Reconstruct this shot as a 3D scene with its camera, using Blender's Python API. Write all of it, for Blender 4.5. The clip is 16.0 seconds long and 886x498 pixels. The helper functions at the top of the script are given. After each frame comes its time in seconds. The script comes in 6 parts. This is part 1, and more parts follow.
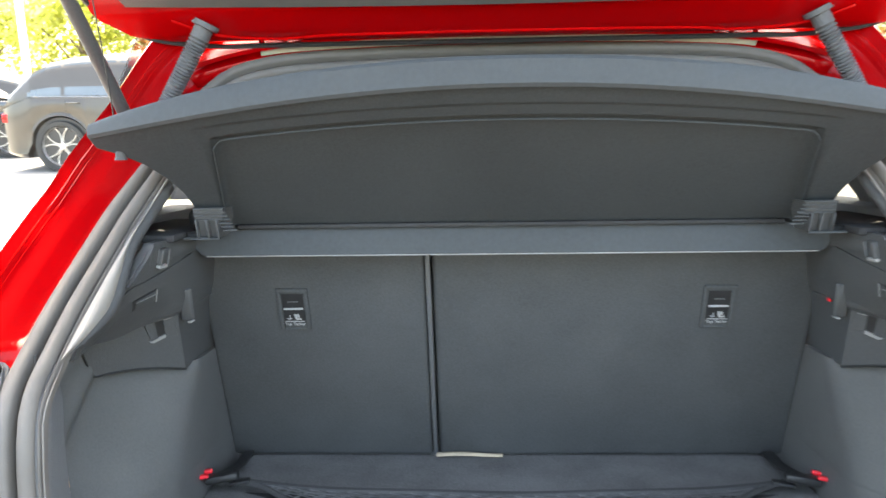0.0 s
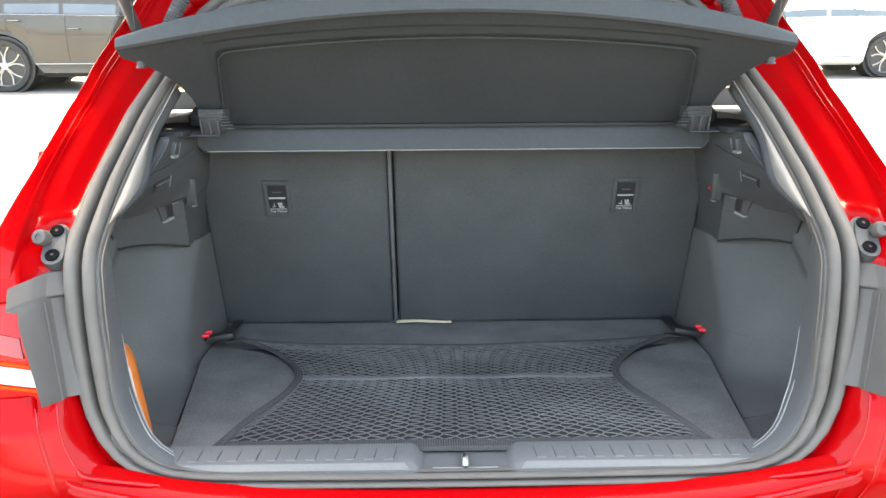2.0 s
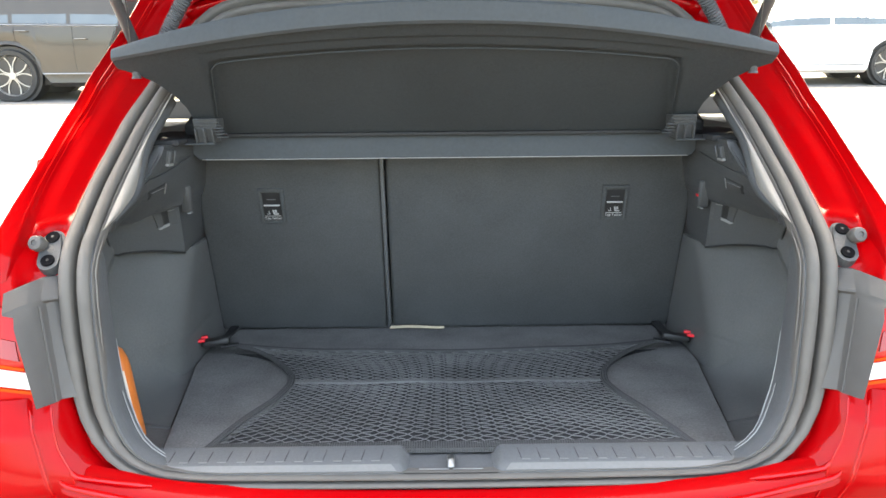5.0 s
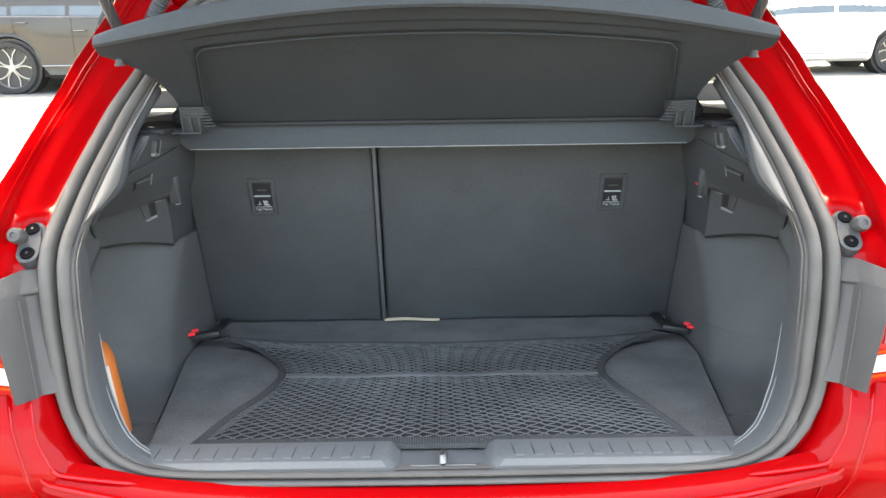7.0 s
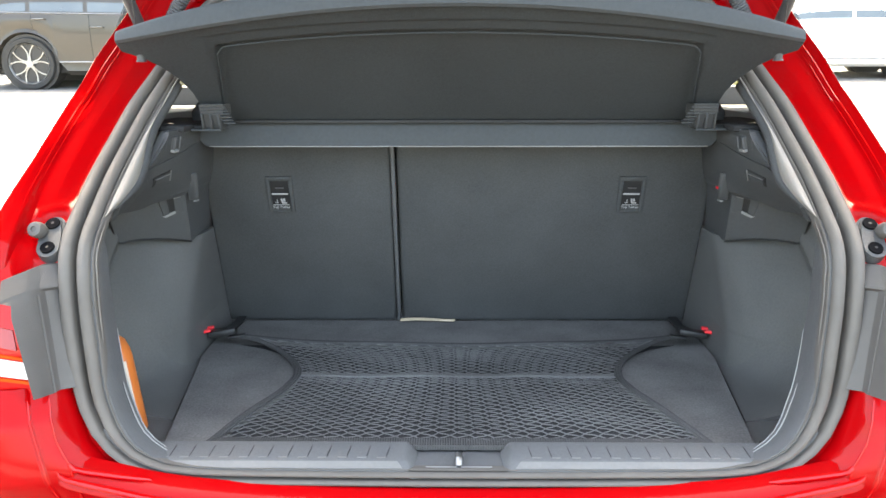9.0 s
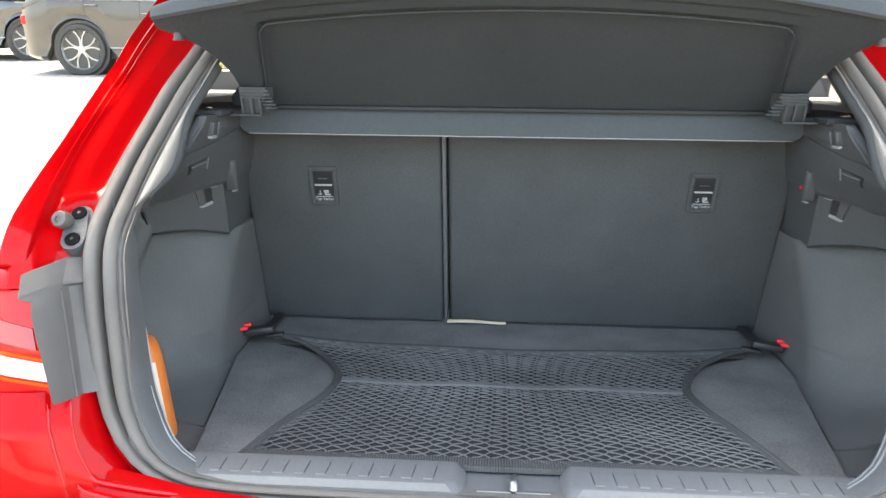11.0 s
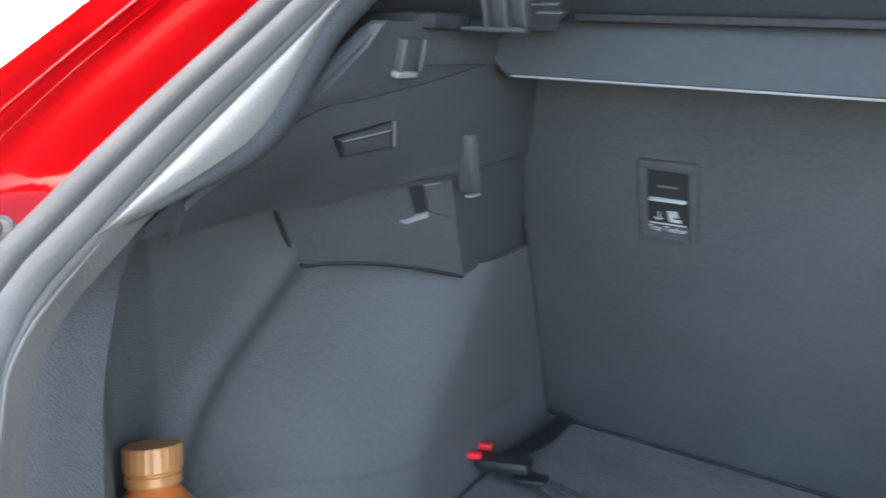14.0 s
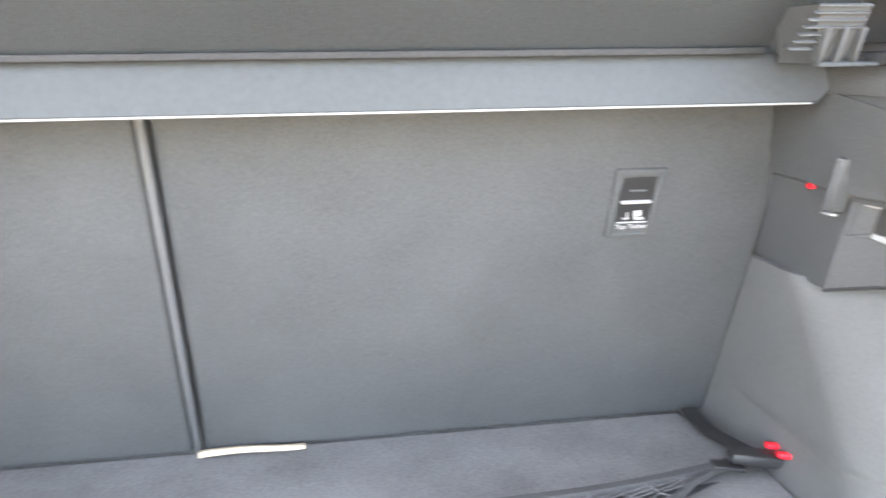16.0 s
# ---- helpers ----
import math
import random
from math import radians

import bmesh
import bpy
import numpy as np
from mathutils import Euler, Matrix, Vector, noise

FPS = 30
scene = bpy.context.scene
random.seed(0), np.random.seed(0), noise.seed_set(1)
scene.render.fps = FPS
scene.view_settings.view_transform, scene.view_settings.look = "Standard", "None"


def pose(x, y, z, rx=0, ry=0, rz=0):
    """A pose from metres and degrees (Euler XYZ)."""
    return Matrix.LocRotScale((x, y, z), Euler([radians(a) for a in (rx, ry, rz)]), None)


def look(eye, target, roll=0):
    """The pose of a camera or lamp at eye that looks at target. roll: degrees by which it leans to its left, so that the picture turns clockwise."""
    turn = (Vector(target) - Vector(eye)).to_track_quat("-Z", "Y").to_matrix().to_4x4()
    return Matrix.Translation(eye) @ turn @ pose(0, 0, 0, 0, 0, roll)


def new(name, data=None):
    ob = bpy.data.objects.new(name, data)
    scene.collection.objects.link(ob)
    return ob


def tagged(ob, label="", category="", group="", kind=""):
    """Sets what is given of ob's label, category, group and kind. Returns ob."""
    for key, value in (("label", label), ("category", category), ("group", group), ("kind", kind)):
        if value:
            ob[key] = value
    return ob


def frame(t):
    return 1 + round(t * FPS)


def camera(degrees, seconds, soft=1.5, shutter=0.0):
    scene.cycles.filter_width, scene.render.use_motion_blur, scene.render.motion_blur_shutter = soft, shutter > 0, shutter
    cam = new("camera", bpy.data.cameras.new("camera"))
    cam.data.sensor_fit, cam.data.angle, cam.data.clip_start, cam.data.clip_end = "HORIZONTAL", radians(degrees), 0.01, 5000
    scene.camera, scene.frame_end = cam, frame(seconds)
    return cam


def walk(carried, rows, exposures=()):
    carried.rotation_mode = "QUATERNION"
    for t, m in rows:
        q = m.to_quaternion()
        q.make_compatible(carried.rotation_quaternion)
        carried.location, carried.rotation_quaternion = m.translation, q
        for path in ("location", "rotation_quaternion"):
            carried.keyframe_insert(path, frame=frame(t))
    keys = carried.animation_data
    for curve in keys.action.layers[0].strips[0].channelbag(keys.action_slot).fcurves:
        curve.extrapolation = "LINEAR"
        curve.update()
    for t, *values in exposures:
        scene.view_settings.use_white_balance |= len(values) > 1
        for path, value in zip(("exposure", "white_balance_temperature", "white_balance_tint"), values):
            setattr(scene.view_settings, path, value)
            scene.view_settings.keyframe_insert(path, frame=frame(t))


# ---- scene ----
cam = camera(57.7, 16.0, 1.5, 0.4)
# the red car stands nose-down against the yard: its own axes, in which the path is given too
CAR = Matrix.Translation((0, 0, 0.64)) @ pose(0, 0, 0, -5.0) @ Matrix.Translation((0, 0, -0.64))
PATH = [
    (0, (-0.038, -0.733, 1.152), (-0.129, 1.25, 0.909), -0.9),
    (0.5, (-0.051, -0.836, 1.16), (-0.007, 1.142, 0.871), 0.1),
    (1, (-0.049, -0.921, 1.153), (0.016, 1.044, 0.782), 0.9),
    (1.5, (-0.046, -0.966, 1.14), (-0.012, 0.992, 0.736), 0.2),
    (2, (-0.041, -1.001, 1.134), (-0.013, 0.954, 0.711), -0.4),
    (2.5, (-0.025, -1.029, 1.146), (-0.011, 0.927, 0.726), -0.6),
    (3, (-0.012, -1.025, 1.138), (0.007, 0.934, 0.736), -0.7),
    (5.5, (-0.015, -1.024, 1.133), (-0.003, 0.935, 0.73), -0.5),
    (6, (-0.005, -1.015, 1.127), (0.003, 0.942, 0.716), -0.6),
    (6.5, (0.003, -1.004, 1.13), (0.009, 0.952, 0.71), -0.7),
    (7, (0.001, -0.995, 1.128), (0.007, 0.96, 0.704), -0.8),
    (7.5, (-0.005, -0.99, 1.126), (-0.002, 0.964, 0.701), -0.6),
    (8, (-0.007, -0.985, 1.126), (-0.01, 0.97, 0.701), -0.4),
    (8.5, (-0.007, -0.991, 1.128), (-0.021, 0.964, 0.708), -0.2),
    (11, (-0.031, -0.889, 1.116), (-0.154, 1.057, 0.673), 0.6),
    (11.5, (-0.030, -0.687, 1.121), (-0.545, 1.193, 0.677), 2.4),
    (12, (-0.075, -0.428, 1.103), (-1.08, 1.243, 0.658), 3.5),
    (12.5, (-0.154, -0.252, 1.07), (-1.317, 1.305, 0.599), 3.6),
    (13, (-0.184, -0.137, 1.032), (-1.471, 1.298, 0.5), 3.0),
    (13.5, (-0.171, -0.126, 1.039), (-1.412, 1.346, 0.497), 1.7),
    (14, (-0.151, -0.174, 1.04), (-1.14, 1.484, 0.518), 2.2),
    (14.5, (-0.112, -0.24, 1.035), (-0.764, 1.595, 0.56), 2.0),
    (15, (-0.061, -0.262, 1.044), (-0.388, 1.657, 0.584), 1.4),
    (15.5, (0.011, -0.25, 1.047), (-0.05, 1.695, 0.584), 0.3),
    (16, (0.019, -0.24, 1.054), (0.33, 1.677, 0.578), -0.6),
]
EXPOSURES = [(0, 4.15, 8300, 3), (1, 4.1, 8500, 3), (3, 3.97, 8700, 3), (7.8, 3.85, 8600, 3), (8.5, 3.95, 8600, 3), (11, 4.05, 8500, 3), (11.5, 4.5, 8000, 4), (12, 3.22, 6600, 4), (12.5, 2.90, 6450, 3), (13, 3.08, 6600, 2), (13.5, 3.70, 6850, 1), (14.5, 4.58, 8000, 5), (15.0, 5.40, 9000, 8), (15.5, 5.60, 9300, 10), (16, 5.72, 9500, 11)]

walk(cam, [(t, CAR @ look(eye, target, roll)) for t, eye, target, roll in PATH], EXPOSURES)

# ---- light ----
world = bpy.data.worlds.new("sky")
scene.world = world
world.use_nodes = True
wn, wl = world.node_tree.nodes, world.node_tree.links
sky = wn.new("ShaderNodeTexSky")
sky.sky_type, sky.sun_disc = "NISHITA", False
SUN_EL, SUN_AZ = radians(66), radians(-3)          # azimuth from +y towards +x
sky.sun_elevation, sky.sun_rotation = SUN_EL, SUN_AZ
sky.air_density, sky.dust_density, sky.ozone_density = 0.8, 4.0, 0.6
wl.new(sky.outputs[0], wn["Background"].inputs[0])
wn["Background"].inputs[1].default_value = 0.15
sun = new("sun", bpy.data.lights.new("sun", "SUN"))
sun.data.energy, sun.data.angle, sun.data.color = 3.6, radians(0.6), (1.0, 0.95, 0.88)
way = Vector((math.sin(SUN_AZ) * math.cos(SUN_EL), math.cos(SUN_AZ) * math.cos(SUN_EL), math.sin(SUN_EL)))
sun.matrix_world = look(way * 40, (0, 0, 0))


# ---- materials ----
def material(name, colour, rough=0.6, metal=0.0, vary=0.15, scale=40.0, bump=0.0, bump_scale=400.0, coat=0.0, spec=0.5,
             second=None, second_scale=4.0, object_random=0.0):
    m = bpy.data.materials.new(name)
    m.use_nodes = True
    n, l = m.node_tree.nodes, m.node_tree.links
    b = n["Principled BSDF"]
    b.inputs["Roughness"].default_value = rough
    b.inputs["Metallic"].default_value = metal
    b.inputs["Coat Weight"].default_value = coat
    b.inputs["Coat Roughness"].default_value = 0.03
    b.inputs["Specular IOR Level"].default_value = spec
    co = n.new("ShaderNodeTexCoord")
    fine = n.new("ShaderNodeTexNoise")
    fine.inputs["Scale"].default_value, fine.inputs["Detail"].default_value = scale, 5
    l.new(co.outputs["Object"], fine.inputs["Vector"])
    wide = n.new("ShaderNodeTexNoise")
    wide.inputs["Scale"].default_value, wide.inputs["Detail"].default_value = second_scale, 3
    l.new(co.outputs["Object"], wide.inputs["Vector"])
    add = n.new("ShaderNodeMath")
    add.operation = "ADD"
    l.new(fine.outputs[0], add.inputs[0]), l.new(wide.outputs[0], add.inputs[1])
    ramp = n.new("ShaderNodeMapRange")
    ramp.inputs[1].default_value, ramp.inputs[2].default_value = 0.65, 1.35
    l.new(add.outputs[0], ramp.inputs[0])
    mix = n.new("ShaderNodeMix")
    mix.data_type = "RGBA"
    low = [c * (1 - vary) for c in colour]
    high = [min(1, c * (1 + vary)) for c in colour] if second is None else second
    mix.inputs[6].default_value, mix.inputs[7].default_value = (*low, 1), (*high, 1)
    l.new(ramp.outputs[0], mix.inputs[0])
    out = mix.outputs[2]
    if object_random:
        info = n.new("ShaderNodeObjectInfo")
        hsv = n.new("ShaderNodeHueSaturation")
        r = n.new("ShaderNodeMapRange")
        r.inputs[3].default_value, r.inputs[4].default_value = 1 - object_random, 1 + object_random
        l.new(info.outputs["Random"], r.inputs[0]), l.new(r.outputs[0], hsv.inputs["Value"])
        l.new(out, hsv.inputs["Color"])
        out = hsv.outputs[0]
    l.new(out, b.inputs["Base Color"])
    if bump:
        grain = n.new("ShaderNodeTexNoise")
        grain.inputs["Scale"].default_value, grain.inputs["Detail"].default_value = bump_scale, 2
        l.new(co.outputs["Object"], grain.inputs["Vector"])
        bp = n.new("ShaderNodeBump")
        bp.inputs["Strength"].default_value, bp.inputs["Distance"].default_value = bump, 0.002
        l.new(grain.outputs[0], bp.inputs["Height"]), l.new(bp.outputs[0], b.inputs["Normal"])
    return m


def glass_material(name, colour, rough=0.02, alpha=0.35):
    m = bpy.data.materials.new(name)
    m.use_nodes = True
    b = m.node_tree.nodes["Principled BSDF"]
    b.inputs["Base Color"].default_value = (*colour, 1)
    b.inputs["Roughness"].default_value = rough
    b.inputs["Alpha"].default_value = alpha
    return m


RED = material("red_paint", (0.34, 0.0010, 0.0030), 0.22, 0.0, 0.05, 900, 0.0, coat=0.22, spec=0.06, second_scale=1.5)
# lighter, glossier copy of the same red: highlights of thin edges put into the colour
REDGLINT = material("red_paint_with_edge_glint", (0.42, 0.0015, 0.003), 0.10, 0.0, 0.03, 900, 0.0, coat=0.45, spec=0.15)
CARPET = material("needle_felt", (0.095, 0.095, 0.094), 0.62, 0.0, 0.15, 330, 0.38, 1000, spec=0.34, second_scale=9)
FLOORFELT = material("floor_felt", (0.142, 0.140, 0.138), 0.95, 0.0, 0.32, 330, 0.7, 1000, spec=0.12, second_scale=11)
BACKFELT = material("seat_back_felt", (0.067, 0.070, 0.072), 0.95, 0.0, 0.19, 350, 0.42, 1000, spec=0.12, second_scale=8)
PLASTIC = material("dark_grained_plastic", (0.066, 0.068, 0.071), 0.55, 0.0, 0.18, 420, 0.5, 620, spec=0.35)
GREYPL = material("grey_grained_plastic", (0.098, 0.100, 0.104), 0.5, 0.0, 0.12, 300, 0.5, 800, spec=0.35)
LIGHTPL = material("light_grey_pillar_plastic", (0.215, 0.198, 0.180), 0.6, 0.0, 0.06, 40, 0.3, 900)
COVER = material("grey_lamp_cover_plastic", (0.085, 0.080, 0.077), 0.5, 0.0, 0.1, 30, 0.25, 900, spec=0.35)
RUBBER = material("grey_door_rubber", (0.110, 0.101, 0.093), 0.62, 0.0, 0.15, 25, 0.2, 700, spec=0.35)
BLACK = material("black_plastic", (0.018, 0.018, 0.019), 0.5, 0.0, 0.2, 60, 0.1, 900)
WELLSHADE = material("matt_black_well_shade", (0.006, 0.006, 0.007), 0.95, 0.0, 0.2, 90, spec=0.05)
CORD = material("grey_elastic_cord", (0.135, 0.135, 0.135), 0.85, 0.0, 0.5, 700, 0.8, 1500, spec=0.2)
BAND = material("dark_woven_band", (0.070, 0.070, 0.071), 0.9, 0.0, 0.4, 600, 0.7, 1600, spec=0.2)
SHELFMAT = material("shelf_moulded_felt", (0.040, 0.045, 0.049), 0.9, 0.0, 0.22, 320, 0.5, 1000, spec=0.2)
SHELFEDGE = material("shelf_edge_plastic", (0.055, 0.061, 0.066), 0.68, 0.0, 0.1, 180, 0.4, 1000, spec=0.18)
ORANGE = material("orange_bottle_plastic", (0.60, 0.16, 0.035), 0.4, 0.0, 0.06, 20)
COPPER = material("copper_cap_plastic", (0.55, 0.25, 0.09), 0.32, 0.15, 0.08, 30)
LABELW = material("white_paper_label", (0.58, 0.49, 0.40), 0.6, 0.0, 0.05, 50)
LABELR = material("red_print", (0.55, 0.05, 0.04), 0.6)
CREAM = material("cream_gap_light", (0.44, 0.36, 0.26), 0.8, 0.0, 0.06, 200, 0.4, 900)
REDPL = material("red_clip_plastic", (0.78, 0.015, 0.03), 0.4)
PLATEW = material("white_plate", (0.70, 0.70, 0.68), 0.5, 0.0, 0.04, 20)
WHITEINK = material("white_print", (0.38, 0.38, 0.38), 0.6, vary=0.03)
SILLFACE = material("sill_plastic_toned_lighter", (0.150, 0.148, 0.146), 0.5, 0.0, 0.08, 200, 0.4, 900, spec=0.35)
STEEL = material("zinc_steel", (0.28, 0.28, 0.28), 0.4, 0.9, 0.1, 80)
SEATCLOTH = material("black_seat_cloth", (0.018, 0.018, 0.02), 0.9, 0.0, 0.3, 200, 0.5, 800)
EDGELINE = material("pale_trim_and_highlights", (0.26, 0.26, 0.26), 0.4, 0.0, 0.05, 60)
PALE = material("pale_metal_and_bead_light", (0.40, 0.38, 0.30), 0.7, 0.0, 0.06, 60, 0.2, 900)
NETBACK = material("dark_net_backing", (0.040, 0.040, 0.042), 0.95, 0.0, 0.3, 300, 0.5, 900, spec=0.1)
LINER = material("beige_roof_lining", (0.42, 0.38, 0.30), 0.9, 0.0, 0.05, 120, 0.3, 900)
GLASS = glass_material("car_glass", (0.02, 0.025, 0.025), 0.02, 0.50)
LAMPRED = material("red_lamp_lens", (0.50, 0.004, 0.006), 0.10, 0.0, 0.05, 30, coat=0.35, spec=0.15)
LAMPORANGE = material("orange_lamp_lens", (0.62, 0.07, 0.008), 0.12, 0.0, 0.05, 30, coat=0.15, spec=0.15)
LAMPDARK = material("dark_red_lamp_lens", (0.30, 0.020, 0.018), 0.08, 0.0, 0.05, 30, coat=0.6, spec=0.3)
LAMPCLEAR = material("clear_lamp_lens", (0.78, 0.76, 0.74), 0.12, 0.0, 0.05, 30, coat=1.0)
TYRE = material("tyre_rubber", (0.022, 0.022, 0.022), 0.8, 0.0, 0.2, 40, 0.3, 200)
ALLOY = material("silver_alloy", (0.30, 0.30, 0.30), 0.35, 0.85, 0.06, 20)
PAINT_SUV = material("dark_bronze_metallic_paint", (0.044, 0.039, 0.034), 0.3, 0.0, 0.1, 500, coat=0.42, spec=0.25)
PAINT_WHITE = material("white_paint", (0.80, 0.80, 0.79), 0.3, 0.0, 0.03, 300, coat=1.0)
PAINT_BLACK = material("black_paint", (0.012, 0.012, 0.013), 0.25, 0.0, 0.1, 500, coat=1.0)
PAINT_SILVER = material("silver_paint", (0.42, 0.42, 0.43), 0.3, 0.6, 0.05, 500, coat=1.0)
PAINT_BLUE = material("dark_blue_paint", (0.02, 0.024, 0.05), 0.25, 0.0, 0.1, 500, coat=1.0)
TARMAC = material("pale_tarmac", (0.158, 0.155, 0.148), 0.9, 0.0, 0.25, 60, 0.8, 120, second_scale=0.35)
DARKGROUND = material("dark_gravelly_ground", (0.036, 0.035, 0.033), 0.9, 0.0, 0.6, 90, 1.0, 140, second_scale=1.2)
TRUNK = material("tree_bark", (0.10, 0.075, 0.05), 0.9, 0.0, 0.3, 12, 0.8, 40)
LEAF = material("tree_leaves", (0.15, 0.18, 0.03), 0.6, 0.0, 0.4, 3.0, second=(0.27, 0.29, 0.06), second_scale=1.2)
ln, ll = LEAF.node_tree.nodes, LEAF.node_tree.links
leaf_through, leaf_mix = ln.new("ShaderNodeBsdfTranslucent"), ln.new("ShaderNodeMixShader")
leaf_through.inputs[0].default_value, leaf_mix.inputs[0].default_value = (0.38, 0.42, 0.08, 1), 0.5
ll.new(ln["Principled BSDF"].outputs[0], leaf_mix.inputs[1]), ll.new(leaf_through.outputs[0], leaf_mix.inputs[2])
ll.new(leaf_mix.outputs[0], ln["Material Output"].inputs[0])
POST = material("white_painted_post", (0.72, 0.72, 0.70), 0.5, 0.0, 0.05, 10)
GREENSIGN = material("green_board", (0.05, 0.30, 0.22), 0.5, 0.0, 0.05, 10)


# ---- building helpers ----
def mesh_object(name, bm, mat, smooth=True, angle=40):
    me = bpy.data.meshes.new(name)
    bmesh.ops.recalc_face_normals(bm, faces=bm.faces)
    bm.to_mesh(me)
    bm.free()
    me.materials.append(mat)
    if smooth:
        for p in me.polygons:
            p.use_smooth = True
        me.set_sharp_from_angle(angle=radians(angle))
    return new(name, me)


def part(name, bm, mat, parent, label="", place=None, smooth=True, angle=40):
    """One mesh under a thing or a part. place: a matrix for the mesh, CAR for what is given in the red car's own axes."""
    if place is not None:
        bm.transform(place)
    ob = mesh_object(name, bm, mat, smooth, angle)
    ob.parent = parent
    if parent.parent is None:
        ob.matrix_parent_inverse = parent.matrix_basis.inverted()
    if label:
        tagged(ob, label)
    return ob


def thing(name, base, label, category, group=""):
    ob = new(name)
    ob.matrix_basis = Matrix.Translation(base) if not isinstance(base, Matrix) else base
    ob.empty_display_size = 0.1
    return tagged(ob, label, category, group)


def lerp_table(v, xs, ys):
    return float(np.interp(v, xs, ys))


def spline(points, step=0.012):
    """A smooth line through the points, at about even steps."""
    pts = [Vector(p) for p in points]
    out = []
    for i in range(len(pts) - 1):
        p0, p1, p2, p3 = pts[max(i - 1, 0)], pts[i], pts[i + 1], pts[min(i + 2, len(pts) - 1)]
        k = max(2, int((p2 - p1).length / step))
        for j in range(k):
            t = j / k
            out.append(0.5 * (2 * p1 + (p2 - p0) * t + (2 * p0 - 5 * p1 + 4 * p2 - p3) * t * t + (3 * p1 - p0 - 3 * p2 + p3) * t ** 3))
    out.append(pts[-1])
    return out


def skin(bm, rings, closed_ring=True, closed_path=False, caps=False):
    """Faces between rings of points."""
    rows = [[bm.verts.new(p) for p in ring] for ring in rings]
    n = len(rows[0])
    for a in range(len(rows) - (0 if closed_path else 1)):
        r, s = rows[a], rows[(a + 1) % len(rows)]
        for b in range(n - (0 if closed_ring else 1)):
            c = (b + 1) % n
            bm.faces.new((r[b], r[c], s[c], s[b]))
    if caps and closed_ring:
        bm.faces.new(rows[0][::-1]), bm.faces.new(rows[-1])
    return rows


def tube(bm, path, radius, n=8, caps=True, closed=False):
    path = [Vector(p) for p in path]
    rings, up = [], Vector((0.0123, 0.03, 1)).normalized()
    for i, p in enumerate(path):
        if closed:
            t = (path[(i + 1) % len(path)] - path[i - 1]).normalized()
        else:
            t = (path[min(i + 1, len(path) - 1)] - path[max(i - 1, 0)]).normalized()
        side = t.cross(up)
        if side.length < 0.05:
            side = t.cross(Vector((0, 1, 0.1)))
        side.normalize()
        top = side.cross(t)
        r = radius(i / max(1, len(path) - 1)) if callable(radius) else radius
        rings.append([p + (side * math.cos(a) + top * math.sin(a)) * r for a in (2 * math.pi * k / n for k in range(n))])
    skin(bm, rings, True, closed, caps and not closed)


def sweep(bm, path, normals, profile, closed_ring=True, closed_path=False, caps=False, squeeze=None, pin=None):
    """A profile of (across, outward) drawn along a path with the outward normals given. squeeze: a factor on the width at each point; above one it works from pin."""
    rings = []
    for i, p in enumerate(path):
        a = path[i - 1] if closed_path or i else path[0]
        b = path[(i + 1) % len(path)] if closed_path else path[min(i + 1, len(path) - 1)]
        t = (b - a).normalized()
        n = (normals[i] - t * normals[i].dot(t)).normalized()
        s = t.cross(n)
        k = squeeze(p) if squeeze else 1.0
        rings.append([p + s * (pin(p) + (u - pin(p)) * k if k > 1 else u * k) + n * v for u, v in profile])
    return skin(bm, rings, closed_ring, closed_path, caps)


def box(bm, size, m=None, bevel=0.0, seg=2):
    made = bmesh.ops.create_cube(bm, size=1.0)
    verts = made["verts"]
    for v in verts:
        v.co = Vector((v.co.x * size[0], v.co.y * size[1], v.co.z * size[2]))
    if bevel:
        edges = list({e for v in verts for e in v.link_edges})
        res = bmesh.ops.bevel(bm, geom=edges, offset=bevel, segments=seg, affect="EDGES", profile=0.5)
        verts = list({v for f in res["faces"] for v in f.verts} | {v for v in verts if v.is_valid})
    if m is not None:
        bmesh.ops.transform(bm, matrix=m, verts=verts)
    return verts


def cylinder(bm, r1, r2, depth, m, n=20):
    made = bmesh.ops.create_cone(bm, cap_ends=True, segments=n, radius1=r1, radius2=r2, depth=depth)
    bmesh.ops.transform(bm, matrix=m, verts=made["verts"])


def surface(bm, fn, us, vs, thick=0.0, toward=None):
    """A grid of points fn(u, v). thick: a second skin at that distance along toward, with closed edges."""
    front = [[Vector(fn(u, v)) for u in us] for v in vs]
    rows = [[bm.verts.new(p) for p in r] for r in front]
    for a in range(len(rows) - 1):
        for b in range(len(rows[0]) - 1):
            bm.faces.new((rows[a][b], rows[a][b + 1], rows[a + 1][b + 1], rows[a + 1][b]))
    if thick:
        off = Vector(toward).normalized() * thick
        back = [[bm.verts.new(p + off) for p in r] for r in front]
        for a in range(len(rows) - 1):
            for b in range(len(rows[0]) - 1):
                bm.faces.new((back[a][b], back[a + 1][b], back[a + 1][b + 1], back[a][b + 1]))
        rim = [(0, b) for b in range(len(rows[0]))] + [(a, len(rows[0]) - 1) for a in range(1, len(rows))]
        rim += [(len(rows) - 1, b) for b in range(len(rows[0]) - 2, -1, -1)] + [(a, 0) for a in range(len(rows) - 2, 0, -1)]
        for i, (a, b) in enumerate(rim):
            c, d = rim[(i + 1) % len(rim)]
            bm.faces.new((rows[a][b], back[a][b], back[c][d], rows[c][d]))


